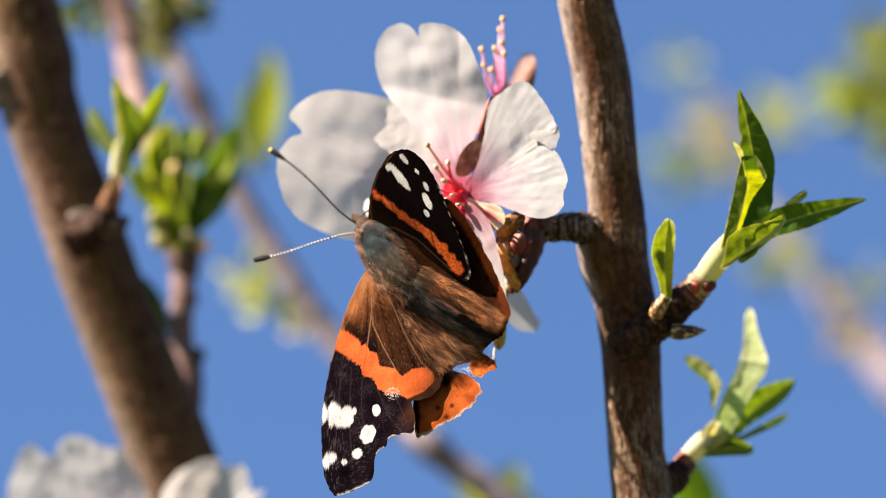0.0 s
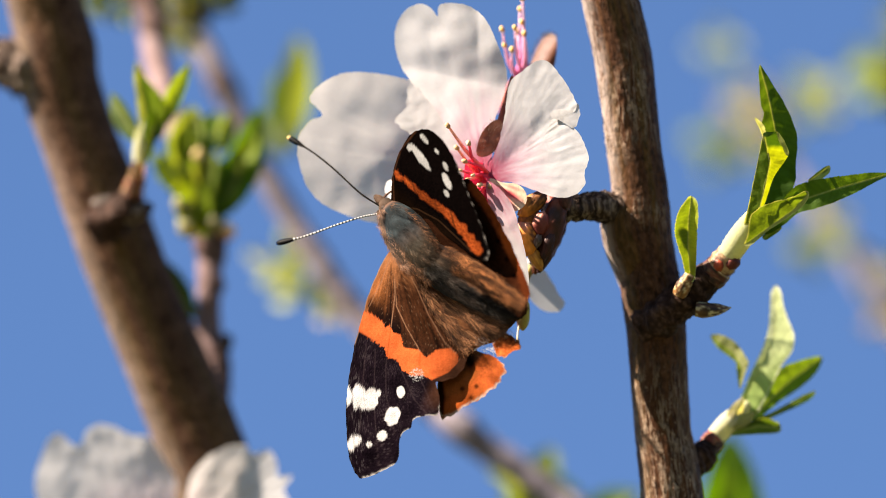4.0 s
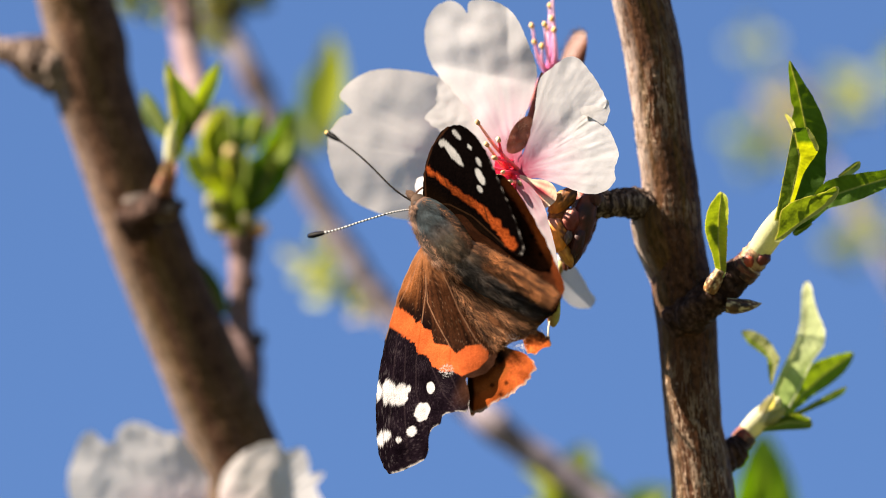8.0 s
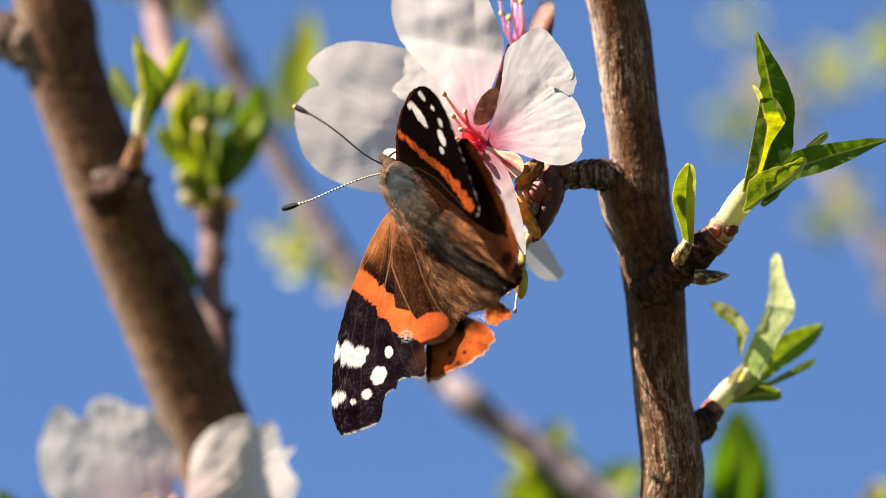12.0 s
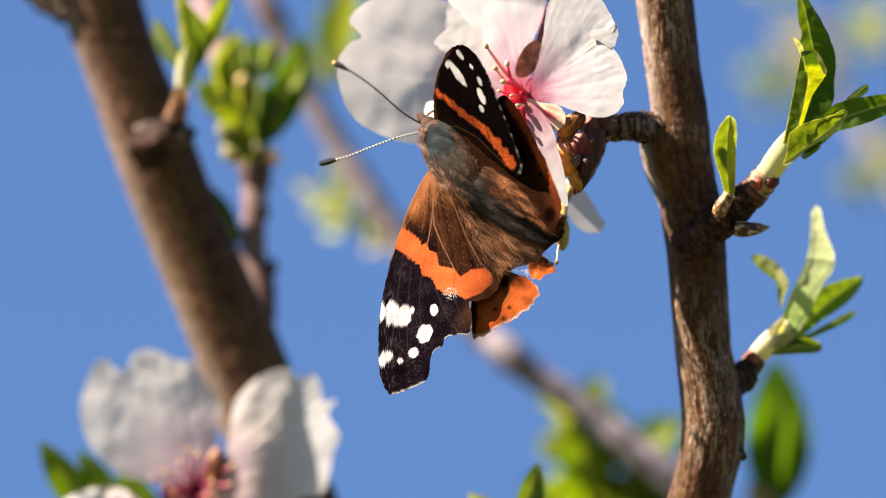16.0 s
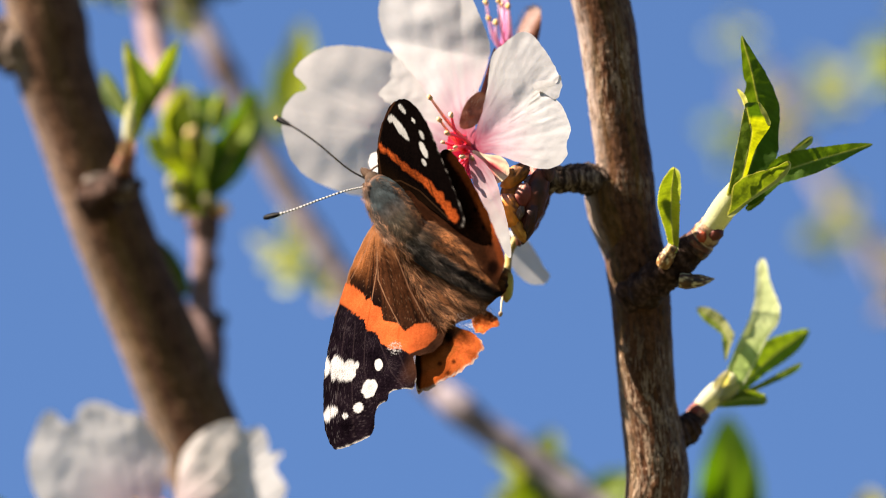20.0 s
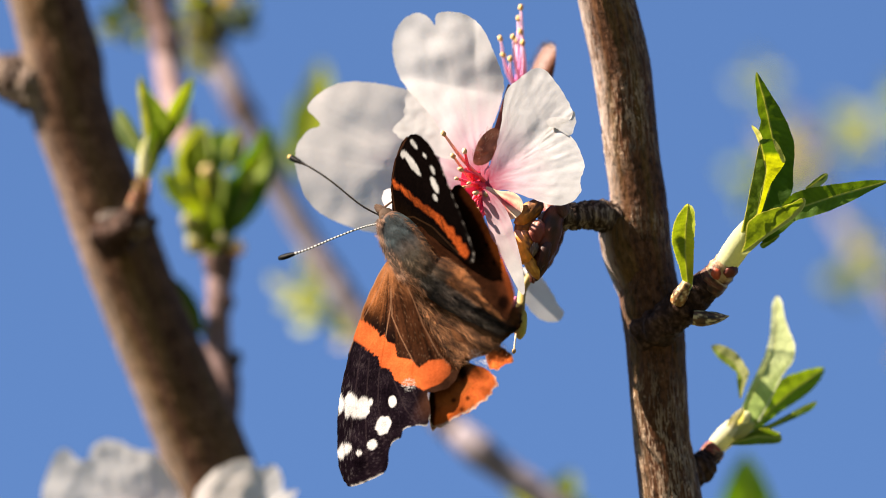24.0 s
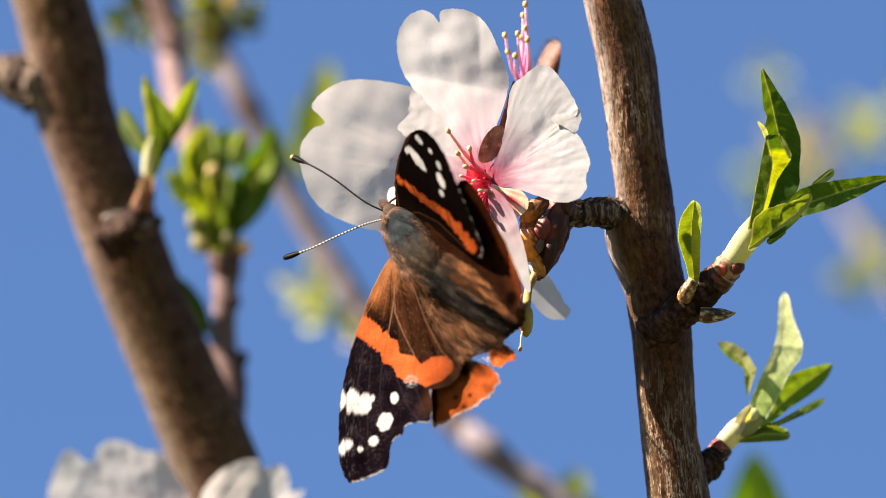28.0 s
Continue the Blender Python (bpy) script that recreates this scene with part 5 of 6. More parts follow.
BAND_IN = [(585, 578), (599, 582), (616, 588), (634, 601), (640, 613), (648, 606), (653, 621), (667, 625), (672, 648), (697, 652), (712, 666), (732, 652), (755, 651), (768, 664), (780, 690)]
BAND_OUT = [(585, 612), (596, 620), (622, 638), (638, 648), (643, 666), (660, 670), (669, 688), (686, 699), (705, 697), (722, 706), (751, 693), (768, 676), (780, 650)]
LEFT_SPOTS = [(590, 733, 11, 22, 6), (612, 738, 14, 19, 8), (574, 732, 5, 15, 0), (599, 738, 8, 17, 0), (627, 728, 4, 6, 0), (666, 726, 7, 10, 0), (651, 769, 13, 16, 20), (632, 803, 8, 10, 25), (609, 818, 5, 5, 0), (583, 812, 13, 9, -25), (577, 822, 6, 8, 0)]
LEFT_VEINS = [((656, 480), (658, 520), (657, 560), (650, 612), (640, 680), (640, 730), (655, 800)), ((658, 540), (660, 575), (676, 610), (701, 655), (700, 700), (725, 760)), ((680, 510), (697, 545), (716, 590), (745, 640), (765, 660)), ((652, 484), (634, 530), (612, 575)), ((606, 640), (600, 700), (592, 800)), ((622, 650), (618, 740), (626, 860)), ((668, 690), (690, 740), (712, 765)), ((700, 505), (735, 560), (768, 610))]
IN_U, IN_V = [p[0] for p in BAND_IN], [p[1] for p in BAND_IN]
OUT_U, OUT_V = [p[0] for p in BAND_OUT], [p[1] for p in BAND_OUT]


def left_fore_tone(u, v, r):
    fuzz = noise.noise(Vector((u * 0.3, v * 0.3, 5)))
    fine = noise.noise(Vector((u * 0.9, v * 0.9, 15)))
    big = noise.noise(Vector((u * 0.04, v * 0.04, 9)))
    wu = u + 2.5 * fuzz
    top, low = float(np.interp(wu, IN_U, IN_V)) + 1.5 * fine, float(np.interp(wu, OUT_U, OUT_V)) + 2 * fuzz
    ray = noise.noise(Vector((math.atan2(v - 455, u - 655) * 30, math.hypot(u - 655, v - 455) * 0.010, 4)))
    inner = v < (top + low) / 2
    near = min(along(u, v, x)[0] for x in LEFT_VEINS)
    if inner:
        c = lerp((0.016, 0.0062, 0.0034), (0.086, 0.031, 0.0145), 0.42 + 0.9 * ray + 0.5 * fuzz + 0.3 * fine)
        c = lerp(c, (0.50, 0.170, 0.056), soft(640 - (v - 480) * 0.33 - u + 8 * fuzz + 12 * ray, -44, 14) * 0.9)
        c = lerp(c, (0.34, 0.140, 0.060), soft(552 - v + 20 * big + 30 * ray, 0, 60) * 0.65)
        c = lerp(c, (0.006, 0.003, 0.003), soft(46 - (top - v) + 14 * fuzz, 0, 34) * (0.95 if 610 < u < 668 else 0.5 if u < 740 else 0.15))
        c = lerp(c, (0.020, 0.008, 0.004), soft(near, 2, 10) * soft(top - v, 0, 40) * 0.35)
        c = lerp(c, (0.26, 0.135, 0.080), 0.7 * soft(1.3 - near, 0, 1.0))
        if fine > 0.5:
            c = lerp(c, (0.26, 0.15, 0.09), 0.3)
    else:
        c = lerp((0.003, 0.0018, 0.003), (0.012, 0.007, 0.011), 0.5 + 0.6 * fuzz + 0.5 * big)
        c = lerp(c, (0.045, 0.034, 0.038), 0.8 * soft(fine + 0.5 * big, 0.25, 0.6))
        c = lerp(c, (0.040, 0.027, 0.030), 0.45 * soft(1.6 - near, 0, 1.2))
        c = lerp(c, (0.055, 0.022, 0.012), soft(u + 0.35 * (v - 700), 712, 745) * 0.85 * soft(770 - v, 0, 40))
    if u < 646 and v < 640:
        c = lerp(c, (0.34, 0.20, 0.14), 0.7 * soft(r, 0.972, 0.995))
    hot = soft(min(v - top, low - v), -1.2, 1.6) * (1 if u < 768 else 0.0)
    flame = lerp(FLAME, (0.48, 0.085, 0.024), 0.4 + 0.5 * fuzz)
    flame = lerp(flame, (0.34, 0.05, 0.01), 0.5 * soft(1.6 - near, 0, 1.2))
    c = lerp(c, flame, hot * (1 - 0.6 * soft(u + 4 * fuzz, 744, 770)))
    for s in LEFT_SPOTS:
        c = lerp(c, CHALK, soft(1.08 - spot(u, v, *s), 0, 0.12) * (1 - 0.5 * soft(1.5 - min(abs(u - 581 - 0.02 * (v - 735)), abs(u - 601 - 0.10 * (v - 735))), 0, 1.2)))
    c = lerp(c, CHALK, 0.8 * soft(12 - math.hypot(u - 695, (v - 696) * 1.1) + 9 * fine, 0, 5) * soft(fuzz + fine, 0, 0.4))
    if v > 690 and u < 600 and fine > 0.35:
        c = lerp(c, (0.14, 0.125, 0.13), 0.3)
    return lerp(c, (0.50, 0.46, 0.43), 0.75 * soft(r + 0.012 * fine + 0.006 * fuzz, 0.978, 1.0)) if (v > 750 and u > 592 and noise.noise(Vector((u * 0.09, v * 0.09, 8))) > -0.2) else c


def left_hind_tone(u, v, r):
    fuzz = noise.noise(Vector((u * 0.3, v * 0.3, 5)))
    big = noise.noise(Vector((u * 0.035, v * 0.035, 2)))
    ray = noise.noise(Vector((math.atan2(v - 455, u - 655) * 26, math.hypot(u - 655, v - 455) * 0.012, 6)))
    c = lerp((0.040, 0.015, 0.007), (0.22, 0.085, 0.036), 0.3 + 0.4 * fuzz + 0.8 * ray)
    c = lerp(c, (0.035, 0.016, 0.010), soft(big, 0.05, 0.5) * 0.8)
    d, side, k = along(u, v, [(742, 752), (775, 742), (815, 700), (832, 680), (862, 650)])
    d += 6 * big
    orange = lerp(lerp((0.36, 0.075, 0.015), (0.54 + 0.12 * fuzz, 0.115 + 0.04 * fuzz, 0.030), soft(u, 770, 830)), (0.15, 0.03, 0.008), soft(noise.noise(Vector((u * 0.045, v * 0.045, 12))) + 0.4 * fuzz, 0.0, 0.5) * 0.55)
    if v > 632:
        c = lerp(c, orange, soft(34 - d, 0, 10))
    if v > 690 and u < 812:
        c = lerp(c, (0.24, 0.065, 0.016), soft(d, 6, 18) * 0.85)
    c = lerp(c, BLACK, soft(16 - math.hypot(u - 790, (v - 670) * 0.45), 0, 12) * 0.9)
    c = lerp(c, BLACK, soft(9 - along(u, v, [(734, 706), (738, 735), (736, 765)])[0], 0, 6) * 0.9)
    for a, b in ((775, 722), (800, 718), (790, 738)):
        c = lerp(c, BLACK, soft(6 - math.hypot(u - a, v - b), 0, 4) * 0.8)
    if v > 672 and fuzz > -0.2:
        c = lerp(c, (0.52, 0.42, 0.36), 0.8 * soft(r + 0.03 * fuzz, 0.94, 0.99))
    if 798 < u < 824 and 630 < v < 650 and noise.noise(Vector((u * 0.5, v * 0.5, 3))) > 0.25:
        c = lerp(c, CHALK, 0.45)
    return c


RIGHT_BAND = [(662, 340), (694, 367), (718, 386), (753, 410), (782, 440), (800, 463), (812, 478)]
RIGHT_SPOTS = [(708, 314, 26, 6.5, 52), (689, 296, 7, 6, 0), (756, 356, 15, 5.5, 66), (715, 281, 11, 3.5, 52), (738, 304, 6, 2.8, 58), (754, 330, 8, 3.5, 66), (755, 378, 7, 4, 60)]


def right_fore_tone(u, v, r):
    d, side, k = along(u, v, RIGHT_BAND)
    fuzz = noise.noise(Vector((u * 0.3, v * 0.3, 5)))
    fine = noise.noise(Vector((u * 0.9, v * 0.9, 15)))
    step = noise.noise(Vector((k * 2.6, side, 4)))
    c = lerp(BLACK, (0.0040, 0.0024, 0.0022), 0.5 + 0.6 * fuzz)
    if side > 0:
        c = lerp(c, (0.006, 0.003, 0.0016), soft(d + 6 * fuzz, 8, 34))
        rib = along(u, v, [(662, 400), (700, 404), (740, 425), (800, 480)])[0]
        c = lerp(c, (0.045, 0.022, 0.011), 0.6 * soft(2.0 - rib, 0, 1.6))
    hot = soft(4.6 + 0.9 * k + 5 * step - d + 2.5 * fuzz, -1.5, 2.5) * (0.55 + 0.45 * soft(abs(k - 1.9), 0.5, 1.4))
    c = lerp(c, lerp((0.42, 0.082, 0.018), (0.17, 0.026, 0.007), 0.45 + fuzz), hot)
    c = lerp(c, (0.05, 0.014, 0.005), 0.8 * hot * soft(2.6 - min(along(u, v, x)[0] for x in (((690, 352), (705, 396)), ((728, 380), (742, 420)), ((762, 408), (772, 448)))), 0, 2))
    for s in RIGHT_SPOTS:
        c = lerp(c, (0.36, 0.35, 0.345), soft(1.12 - spot(u, v, *s), 0, 0.16))
    e, _, k2 = along(u, v, [(770, 315), (800, 385), (822, 440), (833, 486), (822, 498)])
    c = lerp(c, (0.32, 0.29, 0.27), soft(3.6 - e, 0, 2.4) * soft(noise.noise(Vector((k2 * 7, 1, 2))) + 0.1 * soft(k2, 1.6, 2.4), 0.05, 0.35) * 0.7)
    e, _, _ = along(u, v, [(657, 392), (656, 345), (672, 298), (700, 268)])
    return lerp(c, (0.10, 0.04, 0.02), 0.4 * soft(2.4 - e + fine, 0, 2))


def right_hind_tone(u, v, r):
    fuzz = noise.noise(Vector((u * 0.25, v * 0.25, 9)))
    d, side, k = along(u, v, [(802, 366), (826, 397), (850, 437), (882, 502), (902, 558)])
    c = lerp((0.006, 0.0026, 0.0014), (0.030, 0.0105, 0.005), 0.5 + 0.6 * fuzz)
    c = lerp(c, (0.042, 0.012, 0.005), 0.8 * soft(34 - d + 8 * fuzz, 0, 18))
    c = lerp(c, lerp((0.58, 0.11, 0.022), (0.26, 0.05, 0.012), 0.4 + 0.9 * fuzz), soft(13 - d + 5 * fuzz, 0, 7) * (0.12 + 0.88 * soft(500 - v, -30, 40)))
    for a, b in ((846, 462), (862, 494), (876, 524)):
        c = lerp(c, BLACK, soft(6 - math.hypot(u - a, v - b), 0, 4))
    c = lerp(c, BLACK, soft(18 - math.hypot((u - 880) * 1.2, v - 565), 0, 10) * 0.9)
    return lerp(c, (0.16, 0.09, 0.06), 0.4 * soft(r, 0.975, 1.0)) if fuzz > 0.2 else c


def antenna(parent, rows, pale, label, tip):
    c = curve(rows, 60)

    def tone(t, a):
        if t > 0.985:
            return tip
        if t > 0.86:
            return (0.002, 0.002, 0.002)
        return pale if (t * 34) % 1 > 0.5 else (0.006, 0.005, 0.004)
    rows = [(u, v, d, 1.6 + 3.4 * soft(k / 59, 0.80, 0.93) - 2.0 * soft(k / 59, 0.97, 1.0)) for k, (u, v, d) in enumerate(c)]
    return part("antenna", leaned(tube(rows, 140, 8, tone=tone)), M_CHITIN, parent, label)


def leaned(data):
    """The body is pitched head-first into the flower: its tail end stands nearer to the eye."""
    verts = []
    for p in data[0]:
        g = REACH / (REACH + p.y)
        along_body = p.x * g / STEP + 784 - 640, 441 - p.z * g / STEP - 395
        y = p.y + 0.006 - 3.8e-5 * (0.77 * along_body[0] + 0.64 * along_body[1])
        k = (REACH + y) / (REACH + p.y)
        verts.append(Vector((p.x * k, y, p.z * k)))
    return (verts, *data[1:])


def butterfly():
    s = thing("butterfly", "brown butterfly with orange bands and white spots feeding on the blossom", "butterfly", (690, 455, -13))
    # the spread wings
    part("forewing", leaned(blade([(662, 470), (642, 488), (628, 514), (612, 550), (600, 590), (590, 626), (580, 670), (573, 712), (569, 756), (570, 805), (575, 846), (585, 868), (598, 878), (626, 868), (654, 853), (662, 838), (662, 818), (668, 800), (683, 790), (688, 776), (702, 770), (718, 768), (731, 766), (735, 738), (729, 712), (742, 708), (765, 700), (782, 676), (784, 645), (770, 610), (748, 575), (722, 535), (700, 500)],
                                  (662, 660), lambda u, v: -13.2 + 2.4 * max(0, (v - 478) / 400) ** 1.2 - 1.3 * math.exp(-((u - 690 - (v - 560) * 0.25) / 46) ** 2) + 0.25 * noise.noise(Vector((u * 0.02, v * 0.02, 3))), left_fore_tone, 90, 7, 2.2)), M_WING, s, "spread forewing, black tip with white spots and an orange band")
    part("hindwing", leaned(blade([(690, 488), (735, 512), (790, 535), (840, 548), (880, 560), (893, 578), (886, 594), (875, 603), (863, 613), (853, 625), (838, 639), (816, 645), (800, 653), (812, 660), (828, 665), (850, 684), (846, 706), (826, 725), (800, 744), (770, 760), (745, 772), (734, 764), (730, 712), (728, 660), (712, 590), (694, 530)],
                                  (770, 650), lambda u, v: -12.4 + 1.3 * math.sin((u - v * 0.75 - 190) / 26.0) * soft(720 - v, 0, 120) + 0.006 * (v - 560) + 0.3 * noise.noise(Vector((u * 0.03, v * 0.03, 6))), left_hind_tone, 80, 8, 7.0)), M_WING, s, "tattered brown hindwing with an orange rim")
    def shred(u, v, r):
        f = noise.noise(Vector((u * 0.22, v * 0.22, 4)))
        c = lerp((0.55, 0.125, 0.030), (0.30, 0.055, 0.014), 0.4 + 0.9 * f)
        c = lerp(c, (0.030, 0.012, 0.008), soft(640 - v + 0.25 * (u - 850) + 6 * f, 0, 10) * 0.8)
        return lerp(c, (0.40, 0.30, 0.24), 0.7 * soft(r + 0.08 * f, 0.9, 1.0))
    part("wing_fragment", leaned(blade([(829, 650), (834, 638), (842, 630), (851, 625), (864, 629), (876, 640), (879, 651), (866, 659), (850, 668), (836, 664)], (853, 647), lambda u, v: -12.2 + 0.35 * noise.noise(Vector((u * 0.06, v * 0.06, 1))), shred, 16, 8, 5.0)), M_WING, s, "torn orange scrap of the hindwing")
    frayed = lambda g, u, v: lerp((0.10, 0.07, 0.055), (0.55, 0.50, 0.46), g.random())
    tagged(part("frayed_fibres", leaned(hairs([([(794, 650), (812, 652), (832, 656)], 7, -12.8, -12.6, 70, 9, 130), ([(850, 618), (862, 626), (874, 640)], 4, -12.8, -12.6, 60, 7, 50)], frayed, 8)), M_FUR, s, "pale frayed fibres of the torn wing"), kind="stuff")
    # the raised wings
    lift = lambda u, v: -14 - 0.0646 * (u - 655) + 0.0501 * (v - 395)
    rfore = part("forewing", leaned(blade([(655, 398), (653, 365), (658, 332), (672, 298), (690, 274), (708, 265), (728, 267), (748, 283), (768, 312), (785, 350), (800, 388), (815, 425), (828, 460), (834, 486), (827, 497), (806, 490), (775, 468), (735, 440), (695, 420)],
                                   (735, 375), lambda u, v: lift(u, v) + 1.2 * math.exp(-(along(u, v, [(655, 398), (735, 440), (827, 497)])[0] / 40) ** 2), right_fore_tone, 60, 8, 2.5)), M_WING, s, "raised dark forewing seen edge on")
    rhind = part("hindwing", leaned(blade([(700, 425), (740, 420), (762, 380), (786, 352), (812, 371), (845, 421), (871, 471), (891, 516), (903, 550), (897, 575), (885, 596), (868, 580), (840, 555), (800, 520), (750, 480)],
                                   (820, 480), lambda u, v: lift(u, v) * 0.45 - 8.3 + 0.4 * noise.noise(Vector((u * 0.03, v * 0.03, 1))), right_hind_tone, 40, 8, 3.0)), M_WING, s, "raised brown hindwing with a rusty edge")
    # body
    slate, brown = (0.0065, 0.0100, 0.0115), (0.080, 0.044, 0.030)

    def chest(t, a):
        k = soft(t, 0.14, 0.24) * soft(0.58 - t, 0, 0.16) * soft(math.cos(a) + 0.35, 0, 0.4)
        gleam = noise.noise(Vector((t * 9, math.cos(a) * 2.2, math.sin(a) * 2.2)))
        return lerp(lerp(brown, (0.035, 0.027, 0.019), soft(t, 0.4, 0.6)), lerp(slate, (0.026, 0.036, 0.040), soft(gleam, 0.0, 0.45)), k)
    part("thorax", leaned(tube([(636, 402, -13, 7), (648, 409, -13.5, 23), (664, 428, -14.5, 34), (684, 455, -15, 41), (708, 484, -14.8, 38), (730, 508, -14, 29), (748, 526, -13.5, 15)], 70, 32, 0.03, 500, tone=chest, flat=0.9)), M_THORAX, s, "smooth slate-blue thorax with a tan fringe")
    part("abdomen", leaned(tube([(722, 506, -13.6, 27), (756, 530, -13.8, 28), (798, 556, -13.4, 25), (838, 580, -12.4, 16), (870, 592, -12.2, 9), (882, 598, -12, 3)], 60, 26, 0.05, 900, 0.02, 0.0016, tone=lambda t, a: lerp((0.012, 0.011, 0.011), (0.006, 0.004, 0.003), t))), M_FUR, s, "dark ringed abdomen")
    part("wing_fold", leaned(tube([(722, 462, -15, 6), (744, 482, -16, 11), (796, 514, -16.4, 14), (848, 548, -16, 13), (878, 570, -15, 10), (890, 585, -14.5, 4)], 50, 22, 0.10, 700, tone=lambda t, a: (0.010, 0.004, 0.002))), M_FUR, s, "furry inner fold of the raised hindwing")
    part("head", leaned(ball(644, 398, -13.5, 15, 14, 1.0, lambda x, y, z: lerp((0.030, 0.020, 0.014), (0.07, 0.042, 0.028), 0.5 - 0.5 * z), 12, 30, 0.12)), M_FUR, s)
    for v, t in ((402, (0.03, 0.02, 0.015)), (392, (0.05, 0.03, 0.02))):
        part("eye", leaned(ball(640, v, -14.2 if v > 400 else -12.6, 6, 6, 0.45, lambda x, y, z, t=t: t, 8)), M_CHITIN, s)
    for k in (0, 1):
        part("palp", leaned(tube([(640, 394 - 3 * k, -13.2 + k, 6), (630, 388 - 4 * k, -13.4 + k, 6), (622, 382 - 3 * k, -13.5 + k, 2)], 14, 8, 0.1, 900, tone=lambda t, a: lerp((0.10, 0.06, 0.04), (0.05, 0.03, 0.02), t))), M_FUR, s)
    part("proboscis", leaned(tube([(632, 394, -13, 2.5), (650, 374, -11, 2), (700, 352, -8.5, 1.8), (770, 350, -6.5, 1.6), (815, 352, -5.5, 1.4)], 30, 8, tone=lambda t, a: (0.05, 0.025, 0.015))), M_CHITIN, s)
    for rows in ([(664, 408, -12, 3), (676, 384, -8, 2.6), (690, 372, -3.5, 2)], [(690, 425, -12, 3), (724, 405, -8, 2.6), (752, 384, -4, 2)], [(720, 470, -12, 3), (790, 440, -9, 2.6), (845, 425, -6, 2)], [(800, 470, -10, 2.6), (838, 440, -7, 2.2), (856, 437, -6.3, 1.8)]):
        part("leg", leaned(tube(rows, 16, 8, tone=lambda t, a: (0.10, 0.06, 0.04))), M_CHITIN, s)
    def fur(g, u, v):
        c = lerp((0.014, 0.0062, 0.0032), (0.29, 0.130, 0.058), g.random() ** 2.5)
        gold = soft(24 - along(u, v, [(744, 486), (800, 520), (850, 552), (884, 576)])[0], 0, 12)
        c = lerp(c, lerp((0.010, 0.004, 0.002), (0.42, 0.155, 0.052), g.random() ** 2.8), gold * 0.95)
        c = lerp(c, (0.018, 0.0085, 0.0045), 0.6 * soft(34 - math.hypot(u - 748, v - 486), 0, 22))
        rim = along(u, v, [(636, 402), (636, 434), (650, 470), (672, 504)])[0]
        c = lerp(c, lerp((0.06, 0.033, 0.022), (0.19, 0.110, 0.072), g.random()), soft(17 - rim, 0, 10) * 0.85)
        blue = along(u, v, [(660, 422), (672, 438), (684, 454)])[0]
        c = lerp(c, lerp((0.0035, 0.0055, 0.0062), (0.034, 0.043, 0.046), g.random() ** 2.8), soft(29 - blue, 0, 10) * 0.95)
        haze = along(u, v, [(700, 478), (716, 494), (732, 508)])[0]
        c = lerp(c, lerp((0.008, 0.0068, 0.005), (0.085, 0.068, 0.048), g.random() ** 2.4), soft(30 - haze, 0, 14) * 0.75)
        # dark grey belly hair, blackened along the groove to paint the shade in it
        belly_shade = along(u, v, [(724, 512), (758, 537), (800, 567), (850, 595)])[0]
        c = lerp(c, lerp((0.0022, 0.0018, 0.0016), (0.085, 0.073, 0.062), g.random() ** 4), soft(19 - belly_shade, 0, 8) * 0.93)
        lock = noise.noise(Vector((0.85 * u + 0.53 * v, 5.2 * (0.53 * u - 0.85 * v), 0)) * 0.03)
        return tuple(x * (0.42 + 1.0 * soft(lock, -0.25, 0.35)) for x in c)
    coat = [([(690, 460), (712, 490), (736, 516)], 30, -18.9, -17.2, 30, 10, 1500), ([(648, 414), (676, 448), (708, 490)], 31, -18.7, -17.7, 24, 6, 1200), ([(635, 404), (638, 434), (652, 468), (676, 506)], 7, -16.0, -16.4, 45, 8, 1900), ([(650, 398), (690, 420), (720, 456), (740, 494)], 7, -17.6, -17.2, 40, 9, 900), ([(676, 500), (712, 518), (748, 530)], 12, -17.0, -15.6, 40, 12, 1200),
            ([(730, 512), (800, 560), (866, 590)], 18, -17.0, -15.2, 34, 12, 3400), ([(738, 486), (800, 519), (884, 571)], 19, -19.7, -18.4, 8, 13, 7400), ([(725, 540), (785, 586), (836, 606)], 30, -14.0, -13.4, 12, 19, 3800), ([(690, 520), (740, 590), (792, 644)], 24, -14.2, -13.6, 8, 17, 2000), ([(760, 566), (812, 604), (852, 612)], 22, -14.0, -13.5, 20, 17, 1500)]
    tagged(part("fur", leaned(hairs(coat, fur, 3)), M_FUR, s, "brown, tan and grey body hair"), kind="stuff")
    up = antenna(s, [(636, 400, -13.6), (600, 373, -14.5), (554, 325, -15), (518, 293, -15), (477, 264, -14.5)], (0.016, 0.012, 0.010), "dark antenna with a pale-tipped club", (0.36, 0.25, 0.10))
    low = antenna(s, [(638, 411, -13.8), (600, 417, -14.5), (550, 432, -15), (500, 449, -15), (449, 461, -14.5)], (0.33, 0.325, 0.315), "antenna banded black and white", (0.004, 0.004, 0.004))
    return s, (rfore, rhind), up, low


BUTTERFLY, RIGHT_WINGS, ANTENNA_UP, ANTENNA_LOW = butterfly()


# ---- what moves: the feeding butterfly shifts its body and opens and shuts its raised wings a little ----
def about(place, axis, degrees):
    """A turn about an axis through a place of the sheet, in the butterfly's own space."""
    h = leaned(([S(*place)],))[0][0] - ORIGIN[BUTTERFLY]
    return Matrix.Translation(h) @ Matrix.Rotation(radians(degrees), 4, Vector(axis)) @ Matrix.Translation(-h)


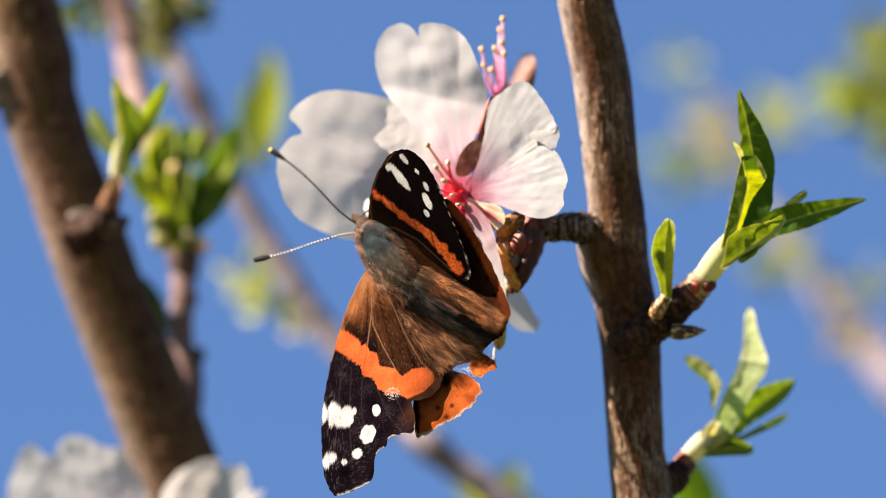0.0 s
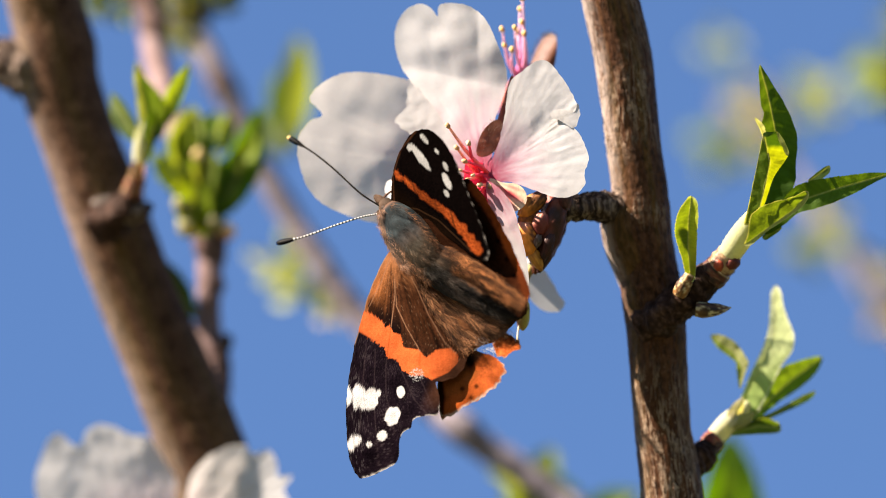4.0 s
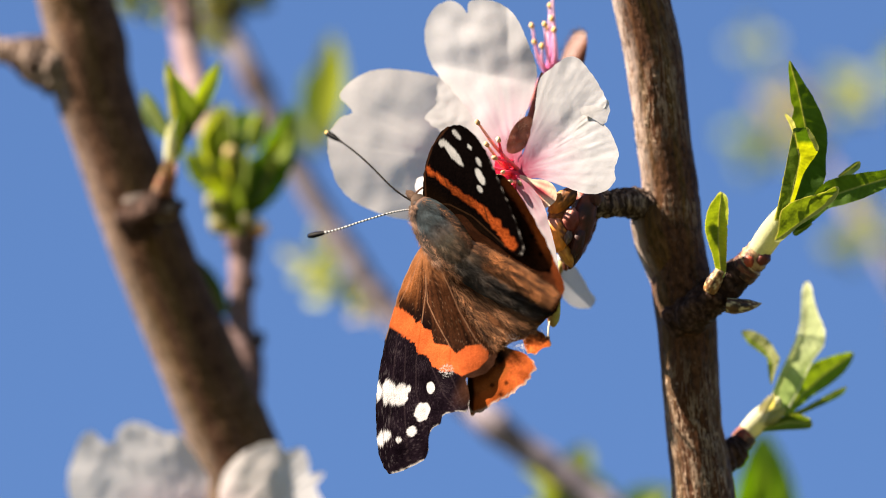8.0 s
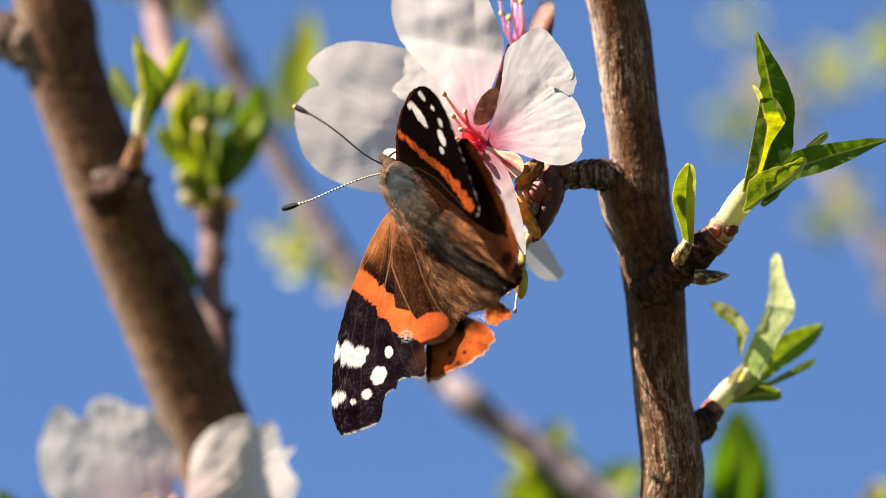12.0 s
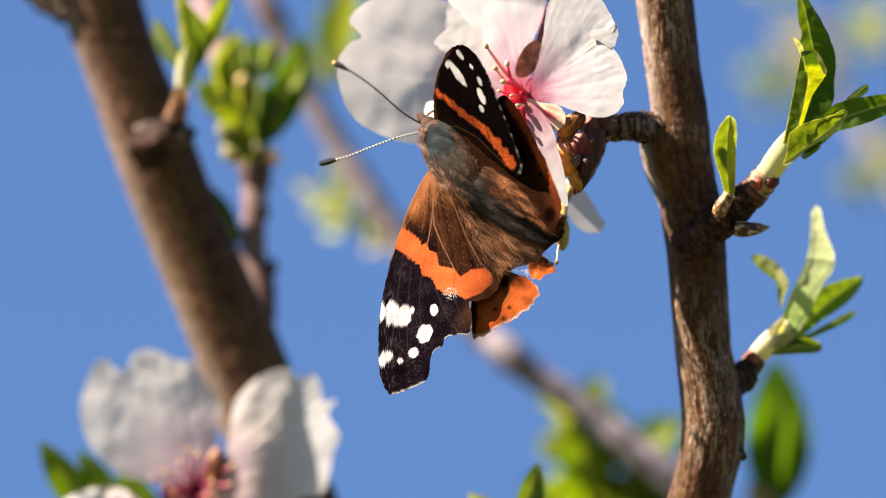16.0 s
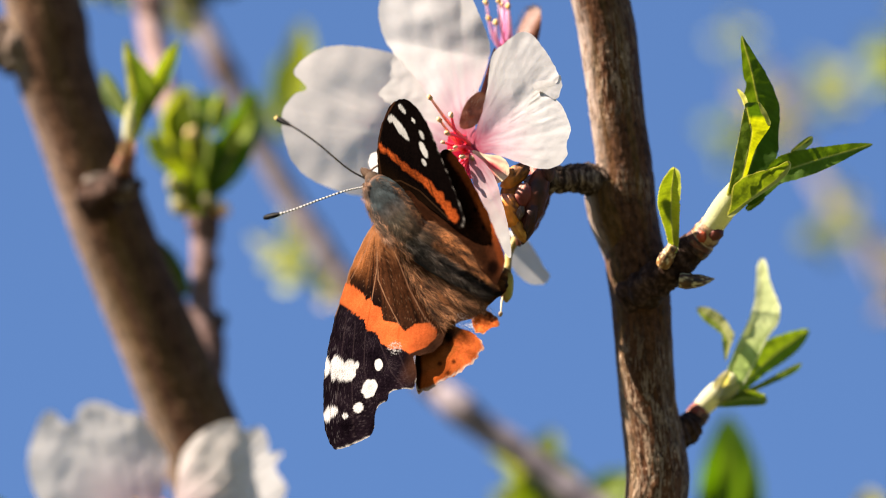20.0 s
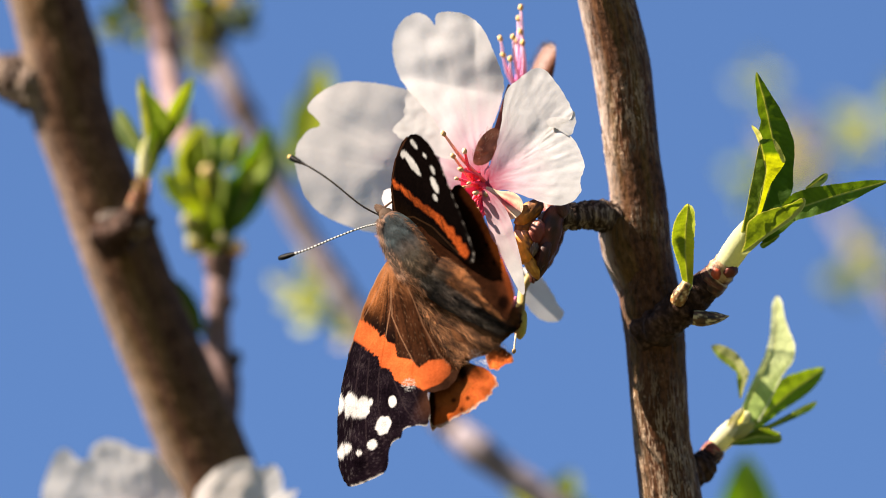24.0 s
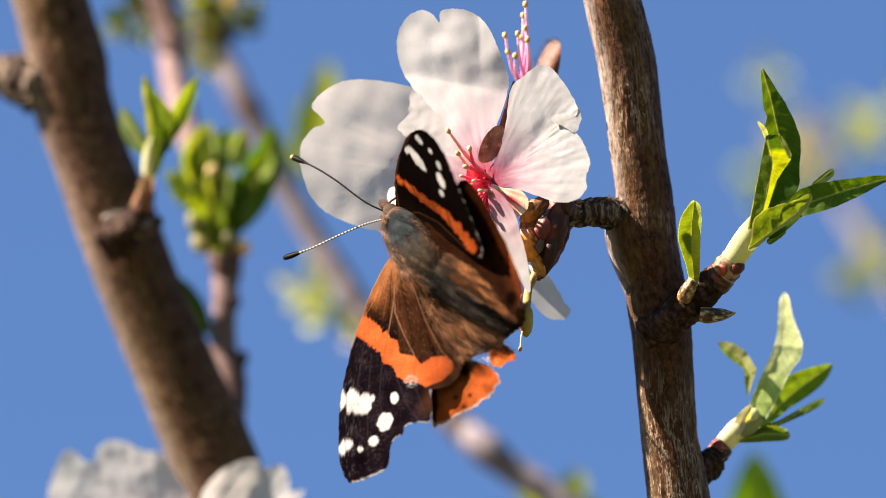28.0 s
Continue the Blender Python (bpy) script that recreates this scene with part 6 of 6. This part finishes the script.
# seconds, shift right and down in sheet steps, turn in degrees, raised wing's flap and sweep, turn and dip of the upper antenna, turn of the lower one
GAIT = [
    (0, 0.0, 0.0, 0.00, 0.0, -0.1, 0.0, 0.0, 0.0),
    (0.5, 3.5, -3.0, 0.93, 0.6, -1.2, -2.9, 0.0, -1.9),
    (1, 3.4, -3.9, 1.02, 3.6, -0.9, -3.6, 0.0, -1.7),
    (1.5, 2.5, -2.7, 1.07, 3.9, -0.3, -3.4, 0.0, -1.7),
    (2, 1.8, -0.7, 0.78, 3.9, 0.0, -3.6, 0.0, -2.0),
    (2.5, 2.2, -1.9, 1.35, 4.0, -0.3, -4.3, 0.0, -2.3),
    (3, 0.9, -2.3, 0.90, 4.3, 0.5, -4.0, 0.0, -2.5),
    (3.5, 2.5, -2.0, 0.28, 3.3, 0.9, -2.9, 0.0, -1.4),
    (5.5, 3.3, 0.2, -0.03, -1.4, 0.1, -4.9, 6.3, 0.9),
    (6, 3.5, -2.4, 0.82, 0.3, -0.0, -4.3, 6.2, -0.3),
    (6.5, 2.7, -2.0, 1.04, 0.3, -0.3, -2.2, 5.4, 2.0),
    (7, 5.9, -4.4, 1.89, 2.3, -1.1, -3.0, 4.5, -0.2),
    (7.5, 4.7, -4.0, 1.42, 1.4, -0.9, -2.6, 4.6, -0.0),
    (8, 5.3, -2.8, 0.81, 0.3, -0.6, -1.9, 4.3, 0.8),
    (8.5, 7.5, -3.3, 0.73, -3.9, -2.0, -2.9, 3.7, 0.6),
    (9, 7.2, -4.4, 1.41, 1.2, -1.5, -0.8, 3.5, 1.5),
    (9.5, 6.0, -1.3, 1.56, 1.6, -1.3, -3.9, 4.0, -0.0),
    (10, 6.6, -6.0, 3.36, 1.8, -1.6, -5.6, 4.7, -1.1),
    (10.5, 3.3, -9.6, 4.72, 4.6, -2.1, -6.2, 6.1, -3.2),
    (11, 9.4, -13.8, 5.16, 7.0, -3.6, -10.6, 5.9, -8.0),
    (11.5, 8.3, -10.0, 4.38, 8.2, -2.3, -9.8, 5.7, -6.8),
    (12, 10.3, -13.8, 5.04, 7.8, -2.9, -11.6, 6.4, -8.3),
    (12.5, 5.0, -5.6, 3.50, 9.0, -0.9, -8.6, 7.4, -6.4),
    (13, 7.7, -8.3, 3.14, 8.4, -0.9, -9.1, 7.0, -6.3),
    (13.5, 7.6, -5.3, 3.32, 8.7, -1.6, -8.9, 6.7, -5.9),
    (15.5, 5.9, -2.9, 2.95, 8.3, -1.7, -8.6, 5.7, -5.0),
    (16, 5.3, -3.3, 2.93, 6.4, -2.2, -7.7, 5.6, -4.0),
    (16.5, 6.4, -5.4, 3.42, 5.3, -2.4, -9.2, 5.6, -5.0),
    (17, 4.4, -2.4, 3.29, 6.6, -2.1, -9.0, 5.3, -5.0),
    (17.5, 2.3, 3.0, 2.35, 5.2, -1.9, -9.5, 4.6, -3.4),
    (18, 6.0, -0.1, 3.25, 9.3, -2.4, -8.5, 5.1, -4.5),
    (18.5, 5.7, -0.7, 3.27, 8.2, -2.2, -9.7, 4.7, -4.7),
    (19, 8.6, -0.9, 3.38, 8.4, -2.4, -9.9, 4.7, -4.7),
    (19.5, 7.0, 0.3, 3.33, 7.7, -3.0, -8.9, 4.4, -4.4),
    (20, 6.1, 2.7, 2.47, 6.7, -2.5, -8.2, 3.9, -3.0),
    (20.5, 4.7, 1.8, 2.80, 8.2, -2.4, -10.2, 4.9, -4.9),
    (22.5, 4.7, 4.0, 2.18, 9.2, -1.8, -8.9, 4.7, -4.9),
    (23, 5.3, 3.1, 1.99, 6.0, -2.2, -10.0, 2.4, -4.2),
    (23.5, 8.5, 1.2, 2.98, 8.0, -2.8, -9.0, 3.1, -5.8),
    (24, 7.5, 3.0, 2.27, 8.5, -2.3, -9.3, 4.3, -5.0),
    (24.5, 6.6, 4.9, 1.86, 8.9, -1.9, -8.8, 4.2, -4.9),
    (25, 6.0, 3.1, 2.60, 9.0, -2.3, -9.7, 3.8, -6.0),
    (25.5, 7.3, 3.2, 2.51, 8.8, -2.2, -9.7, 3.3, -5.5),
    (26, 6.9, 4.0, 3.05, 10.0, -2.9, -8.4, 3.6, -4.8),
    (26.5, 6.6, 1.1, 3.31, 11.2, -3.7, -10.1, 5.5, -6.6),
    (27, 8.2, -0.4, 3.61, 10.4, -3.8, -10.9, 5.0, -7.6),
    (27.5, 7.1, -3.4, 4.25, 8.2, -4.7, -12.8, 5.1, -8.7),
    (28, 5.0, -0.5, 3.17, 6.8, -3.7, -12.2, 5.3, -7.7),
]


def motions():
    body, wing, trail, up, low = [], [], [], [], []
    for t, du, dv, turn, flap, sweep, a1, dip, a2 in GAIT:
        p = S(690 + du, 455 + dv, -13)
        body.append((t, FRAME @ Matrix.Translation(p) @ Matrix.Rotation(radians(turn), 4, Vector((0, 1, 0)))))
        wing.append((t, about((655, 398, -14), (0.316, 0, 0.95), -flap) @ about((655, 398, -14), (0, 1, 0), sweep)))
        trail.append((t, about((655, 398, -14), (0.316, 0, 0.95), -0.8 * flap) @ about((655, 398, -14), (0, 1, 0), 0.8 * sweep)))
        up.append((t, about((636, 400, -13.6), (0, 1, 0), a1) @ about((636, 400, -13.6), (-0.616, 0, -0.787), dip)))
        low.append((t, about((638, 411, -13.8), (0, 1, 0), a2)))
    walk(BUTTERFLY, body)
    walk(RIGHT_WINGS[0], wing)
    walk(RIGHT_WINGS[1], trail)
    walk(ANTENNA_UP, up)
    walk(ANTENNA_LOW, low)


motions()
